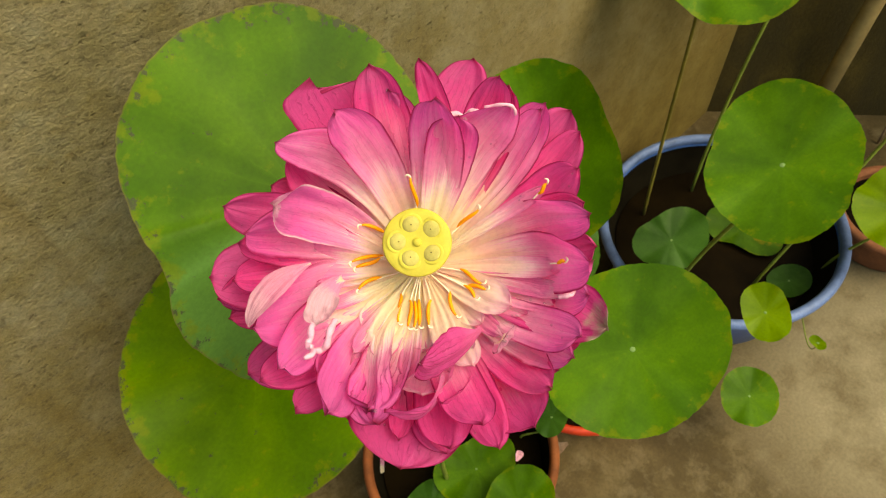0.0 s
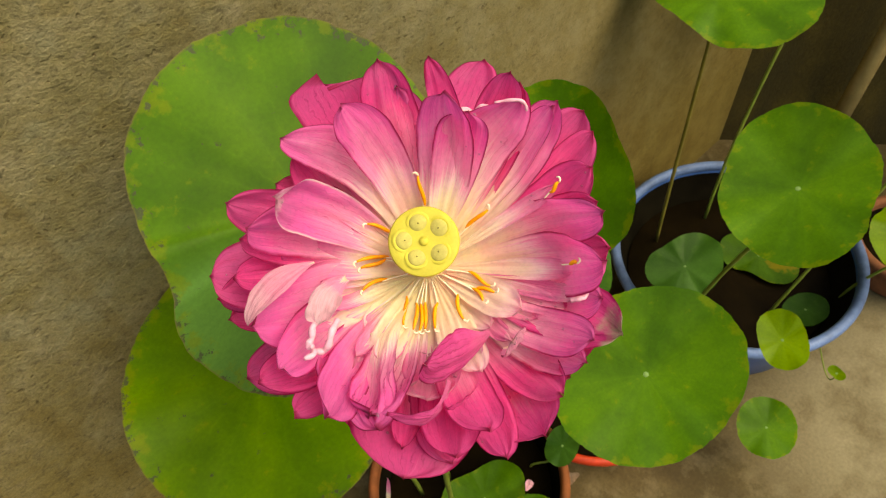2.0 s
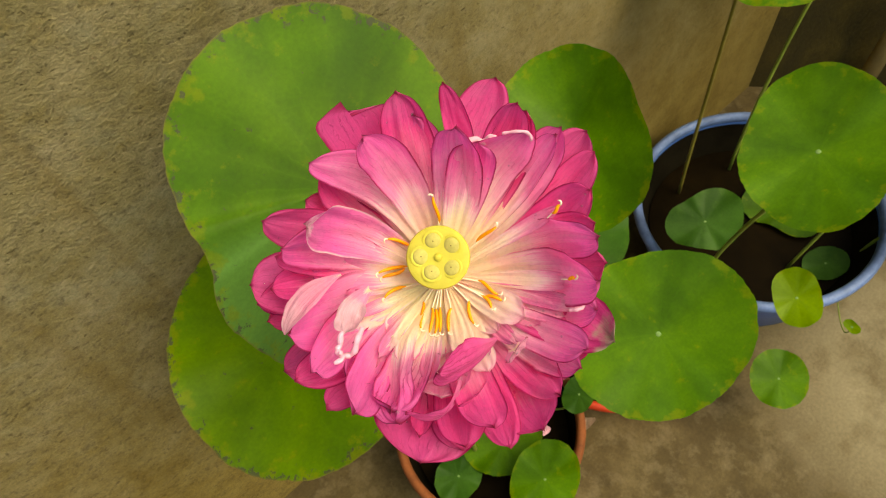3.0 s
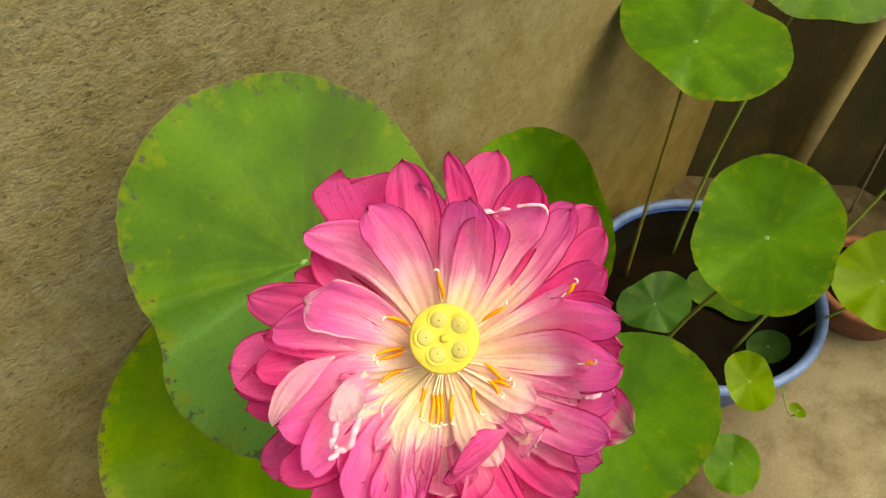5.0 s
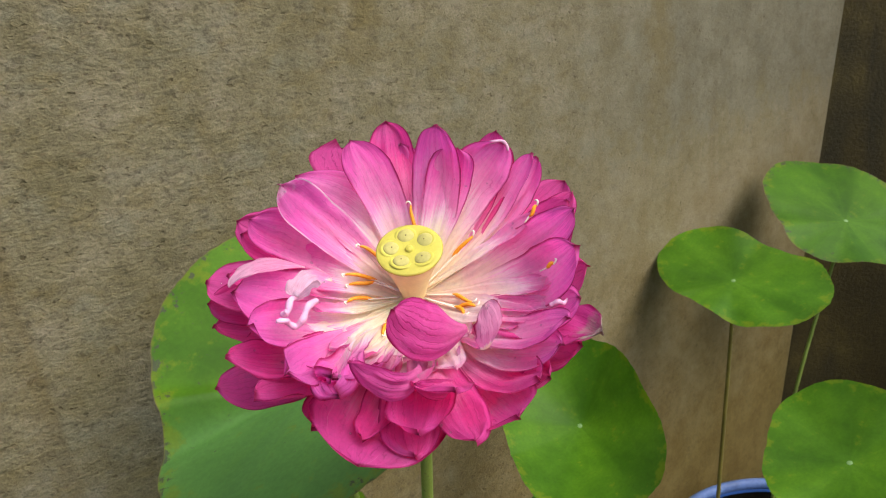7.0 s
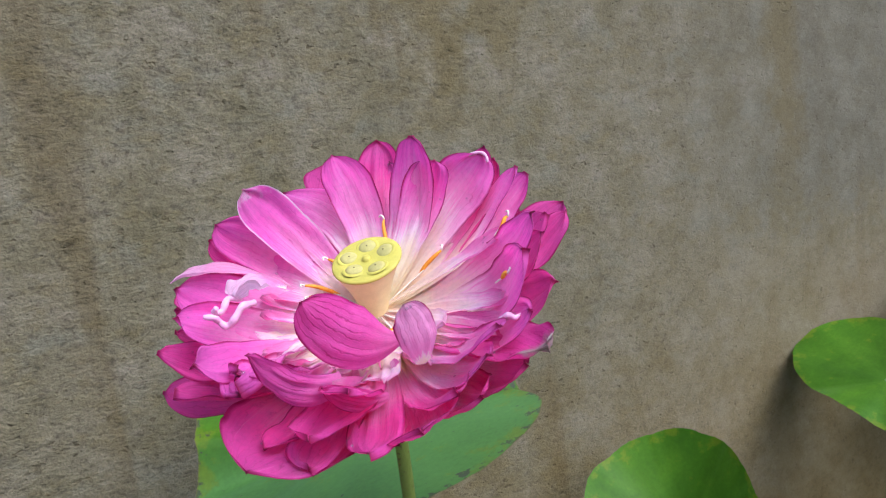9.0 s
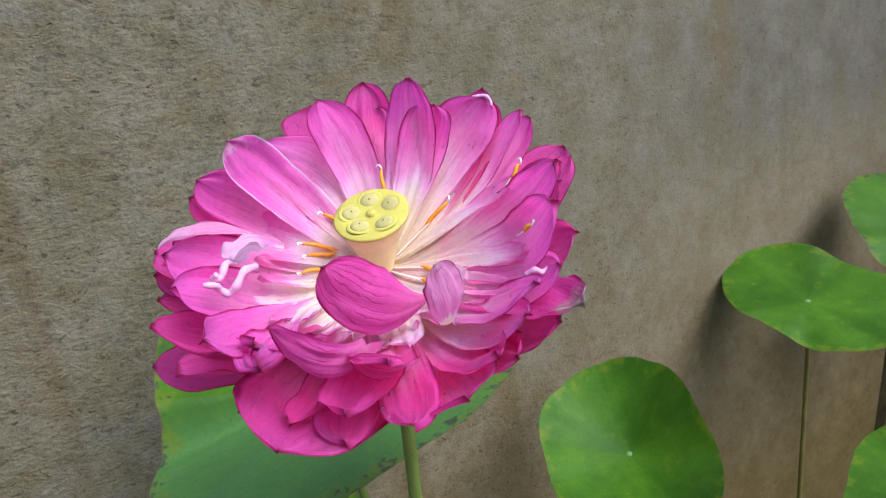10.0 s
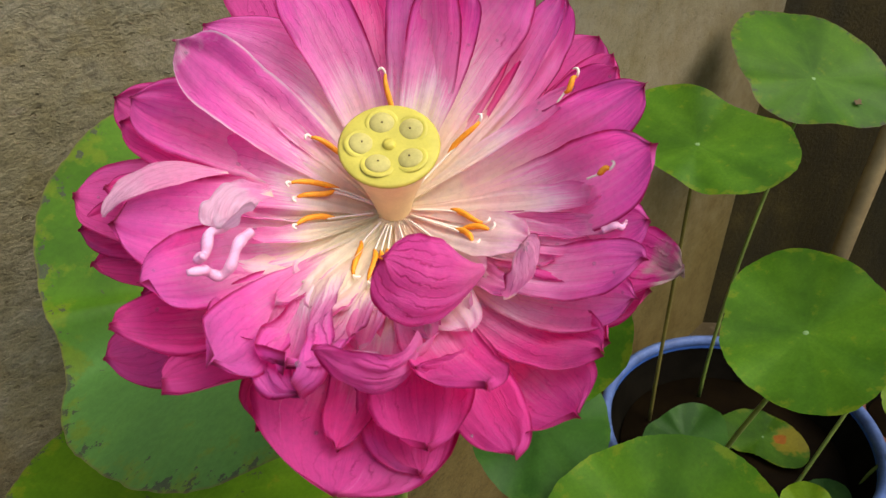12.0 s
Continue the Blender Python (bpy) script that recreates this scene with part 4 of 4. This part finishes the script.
part("petal", petal_bm(-63, 0.096, 0.016, 0.036, 0.006, 0.5, 408, 0.004, z0=-0.004, roll=-17, bow=0.003, wide=0.62, blunt=2.0, crumple=1.6), M_PETAL_PAPER, flower, "outer petal with papery beige-grey tip")
part("petal", petal_bm(172, 0.051, 0.039, 0.015, 0, 1.0, 409, stand=(150, 0.036, 0.024), by=(158, 0.046, 0.042), crumple=1.8, blunt=6.0, foot=0.3), M_PETAL_WHITE, flower, "shrivelled whitish petal folded over the others")
part("petal", petal_bm(77, 0.099, 0.030, 0.040, 0.014, 0.30, 412, z0=-0.004, blunt=16.0, skew=0.005, wide=0.75, crumple=0.2), M_PETAL_OUT, flower, "outer petal with its end folded straight")

# petals that have dropped
for place, turn, size, mat, text in [((-0.025, 0.262, 0.1165), 70, 0.052, M_PETAL_PALE, "pale pink petal fallen into the terracotta pot's water"),
                                     ((0.150, 0.088, 0.182), 20, 0.026, M_CURL, "small whitish petal scrap lying on a lotus leaf"),
                                     ((0.300, 0.075, 0.0015), 160, 0.05, M_DRYBIT, "dry grey-brown petal fallen on the floor")]:
    shed = part("fallen_petal", petal_bm(turn, size, 0.006, size * 0.55, 0.002, 0.35, int(size * 1e4), z0=0.004), mat)
    shed.location = place
    tagged(shed, text, "petal")

# seed pod: a leaning cone from the heart to a tilted flat top
POD_TOP = FLOWER.inverted() @ Vector((0.0034, 0.0014, 1.1225))
POD_N = FLOWER.inverted().to_3x3() @ Vector((-0.27, -0.37, 0.885)).normalized()
PA, PB, PN = axis_frame(POD_N)
POD = Matrix.Translation(POD_TOP) @ Matrix((PA, PB, PN)).transposed().to_4x4()


def pod_ring(q, r, lift=0.0, n=36):
    c = POD_TOP * q + PN * lift
    return [c + (PA * math.cos(a) + PB * math.sin(a)) * r for a in (2 * math.pi * k / n for k in range(n))]


cone = [(-0.05, 0.0055), (0.15, 0.0062), (0.4, 0.0084), (0.65, 0.0112), (0.85, 0.0140), (0.95, 0.0154)]
pod = part("seed_pod", grid_bm([pod_ring(q, r) for q, r in cone], [[(0, 0)] * 36] * len(cone), True), M_POD_SIDE, flower, "cream cone of the seed pod")
cap = [(0.0153, -0.0016), (0.0162, -0.0010), (0.0164, -0.0002), (0.0156, 0.0003), (0.0120, 0.0001), (0.0060, 0.0), (0.0003, 0.0)]
part("pod_top", grid_bm([pod_ring(1.0, r, z) for r, z in cap], [[(0, 0)] * 36] * len(cap), True), M_POD, pod, "yellow-green top of the seed pod")
for az, r in [(66, 0.0088), (0, 0.0090), (-79, 0.0086), (-155, 0.0080), (136, 0.0088)]:
    m = POD @ Matrix.Translation((r * math.cos(radians(az)), r * math.sin(radians(az)), 0.0)) @ pose(0, 0, 0, 12 * math.sin(radians(az)), -12 * math.cos(radians(az)), 0)
    bm = lathe_bm([(0.0043, -0.0006), (0.0042, 0.0001), (0.0036, 0.0007), (0.0020, 0.0011), (0.0002, 0.0012)], 18)
    bm.transform(m)
    seed = part("seed", bm, M_SEED, pod, "rounded olive seed")
    bm = lathe_bm([(0.00038, 0.0009), (0.00034, 0.0014), (0.0001, 0.0014)], 10)
    bm.transform(m)
    part("stigma", bm, M_DOT, seed, "dark dot on the seed")
    bm = lathe_bm([(0.0057, -0.0002), (0.0053, 0.0001), (0.0049, 0.0002), (0.0044, 0.0002), (0.0040, 0.0001)], 22)
    bm.transform(m)
    part("socket", bm, M_POD, seed, "raised yellow rim round the seed")
bm = lathe_bm([(0.0023, -0.0004), (0.0020, 0.0009), (0.0010, 0.0014), (0.0001, 0.0014)], 14)
bm.transform(POD)
part("seed", bm, M_POD, pod, "small central bump")

# stamens that are left: bearing and reach of foot and end (mm)
STAMENS = [(49, 28, 51, 40), (94, 23, 103, 33), (123, 19, 136, 32), (127, 20, 140, 31), (155, 20, 160, 32), (-167, 17, -153, 30), (-149, 18, -143, 31), (-142, 18, -138, 31),
           (-135, 17, -133, 30), (-115, 18, -124, 30), (-84, 20, -97, 31), (-49, 20, -60, 32), (-68, 24, -75, 32), (-67, 26, -64, 35), (1, 26, -2, 39), (28, 50, 29, 58), (107, 53, 109, 58),
           (-14, 66, -13, 71), (-44, 66, -44, 69), (-163, 47, -167, 41)]


def bowl(az, d, up=0.0):
    """A place just over the petals, by bearing and reach in mm."""
    t = radians(az)
    return Vector((math.cos(t) * d, math.sin(t) * d, 2.6 + (0.0048 if d > 45 or az < -30 or az > 172 else 0.0135 if 20 < az < 140 else 0.0088) * d * d + up)) / 1000


for a1, d1, a2, d2 in STAMENS:
    a, b = bowl(a1, d1, 1.5), bowl(a2, d2, 2.0)
    er, ez = (b - a).normalized(), Vector((0, 0, 1))
    et = ez.cross(er).normalized()
    far = d1 > 40
    root = a - er * 0.004 if far else bowl(a1, 7, 1.0)
    fil = part("stamen", tube_bm(bezier(root, root * 0.6 + a * 0.4, a, a + (b - a) * 0.2, 8), [0.00038] * 8, 6), M_FILAMENT, flower, "cream stamen thread")
    part("anther", tube_bm(bezier(a, a + (b - a) * 0.3 + et * 0.0022 * math.sin(a1), b - (b - a) * 0.3 + ez * 0.0015 + et * 0.002 * math.cos(a2), b, 9), [0.0005, 0.0008, 0.0010, 0.0010, 0.0010, 0.0010, 0.0009, 0.0007, 0.0005], 7), M_ANTHER, fil, "orange anther")
    hook = [b, b + er * 0.0014 + ez * 0.0010, b + er * 0.0022 + ez * 0.0012 + et * 0.0014, b + er * 0.0008 + ez * 0.0008 + et * 0.0024]
    part("anther_tip", tube_bm(bezier(*hook, 7), [0.0004, 0.0005, 0.0005, 0.0005, 0.0005, 0.0004, 0.0003], 6), M_FILAMENT, fil, "white hooked anther tip")

# dried white petal tips, twisted like thread
def dried_tip(points, r):
    pts = [Vector(p) / 1000 for p in points]
    ends = [pts[0] * 2 - pts[1]] + pts + [pts[-1] * 2 - pts[-2]]
    line = []
    for k in range(1, len(ends) - 2):
        a, b, c, d = ends[k - 1:k + 3]
        for i in range(6):
            t = i / 6
            line.append(0.5 * (b * 2 + (c - a) * t + (a * 2 - b * 5 + c * 4 - d) * t * t + (b * 3 - a - c * 3 + d) * t ** 3))
    line.append(pts[-1])
    part("dried_tip", tube_bm(line, [r * (1 + 0.13 * math.sin(i * 0.9 + pts[0].x * 900) - 0.35 * (i / len(line)) ** 3) for i in range(len(line))], 8), M_CURL, flower, "whitish pink shrivelled petal tip")


dried_tip([(-49, 9, 37), (-54, 8, 40), (-58, 5, 38), (-60.5, 4, 39), (-60.5, 2, 41.5), (-59, 1, 43)], 0.0015)
dried_tip([(-45, 4, 35), (-50, 1, 38), (-55, -2, 36), (-59, -1.5, 34.5), (-61, 0, 38), (-61.5, -1.5, 41), (-65, -0.5, 43)], 0.0016)
dried_tip([(53, 35, 37), (57, 36.5, 40), (60, 35, 38), (62, 32, 37), (65, 31.5, 39), (67.5, 29, 41)], 0.0017)
dried_tip([(57, 36, 40), (56, 34, 37), (53, 34, 35.5), (50, 32.5, 33)], 0.0010)
dried_tip([(71, 28, 40), (75, 25, 41.5), (79, 21, 42.5), (80, 18, 41), (79, 16, 39)], 0.0009)
dried_tip([(38, -58, 17), (41, -60, 19), (43, -61, 17), (46, -61, 17)], 0.0012)

# water drops on the front petals
rng_drop = random.Random(8)
drop_bm = lathe_bm([(0.0009, -0.0002), (0.00085, 0.0003), (0.0006, 0.0006), (0.0001, 0.0007)], 8)
drop_mesh = bpy.data.meshes.new("water_drop")
drop_bm.to_mesh(drop_mesh)
drop_bm.free()
drop_mesh.materials.append(M_DROP)
front = [ob for ob in flower.children if ob.name.startswith("petal") and len(ob.data.vertices) > 100]
for ob in front:
    if rng_drop.random() < 0.55:
        continue
    for k in range(2):
        v = ob.data.vertices[rng_drop.randrange(len(ob.data.vertices) // 2, len(ob.data.vertices) - 60)]
        side = 1 if v.normal.z > 0 else -1
        drop = new("water_drop", drop_mesh)
        drop.parent = flower
        ax, ay, az_ = axis_frame(v.normal * side)
        drop.matrix_local = Matrix.Translation(v.co) @ Matrix((ax, ay, az_)).transposed().to_4x4() @ Matrix.Scale(rng_drop.uniform(0.45, 1.0), 4)

# flower stalk, from the flower's foot to the pot
foot = FLOWER.inverted() @ Vector((0.052, 0.168, 0.115))
mid = FLOWER.inverted() @ Vector((0.027, 0.112, 0.70))
top = FLOWER.inverted() @ (HEART - AXIS * 0.03 + Vector((0, 0, -0.06)))
part("stalk", tube_bm(bezier(foot, mid, top, (0, 0, -0.006), 30), [0.0042 - 0.0008 * i / 29 for i in range(30)], 12), M_STALK, flower, "green prickly flower stalk")
part("flower_base", lathe_bm([(0.0036, -0.012), (0.006, -0.009), (0.010, -0.004), (0.010, 0.0), (0.001, 0.001)], 20), M_POD_SIDE, flower)

# ---- pole in the corner ----
pole = part("leaning_pole", tube_bm([(1.41, 0.19, 0.0), (1.44, 0.18, 0.35), (1.48, 0.165, 0.75), (1.53, 0.15, 1.2), (1.59, 0.12, 1.75)], [0.021, 0.020, 0.020, 0.019, 0.018], 14), M_POLE)
tagged(pole, "pale weathered pole leaning in the wall corner", "pole")
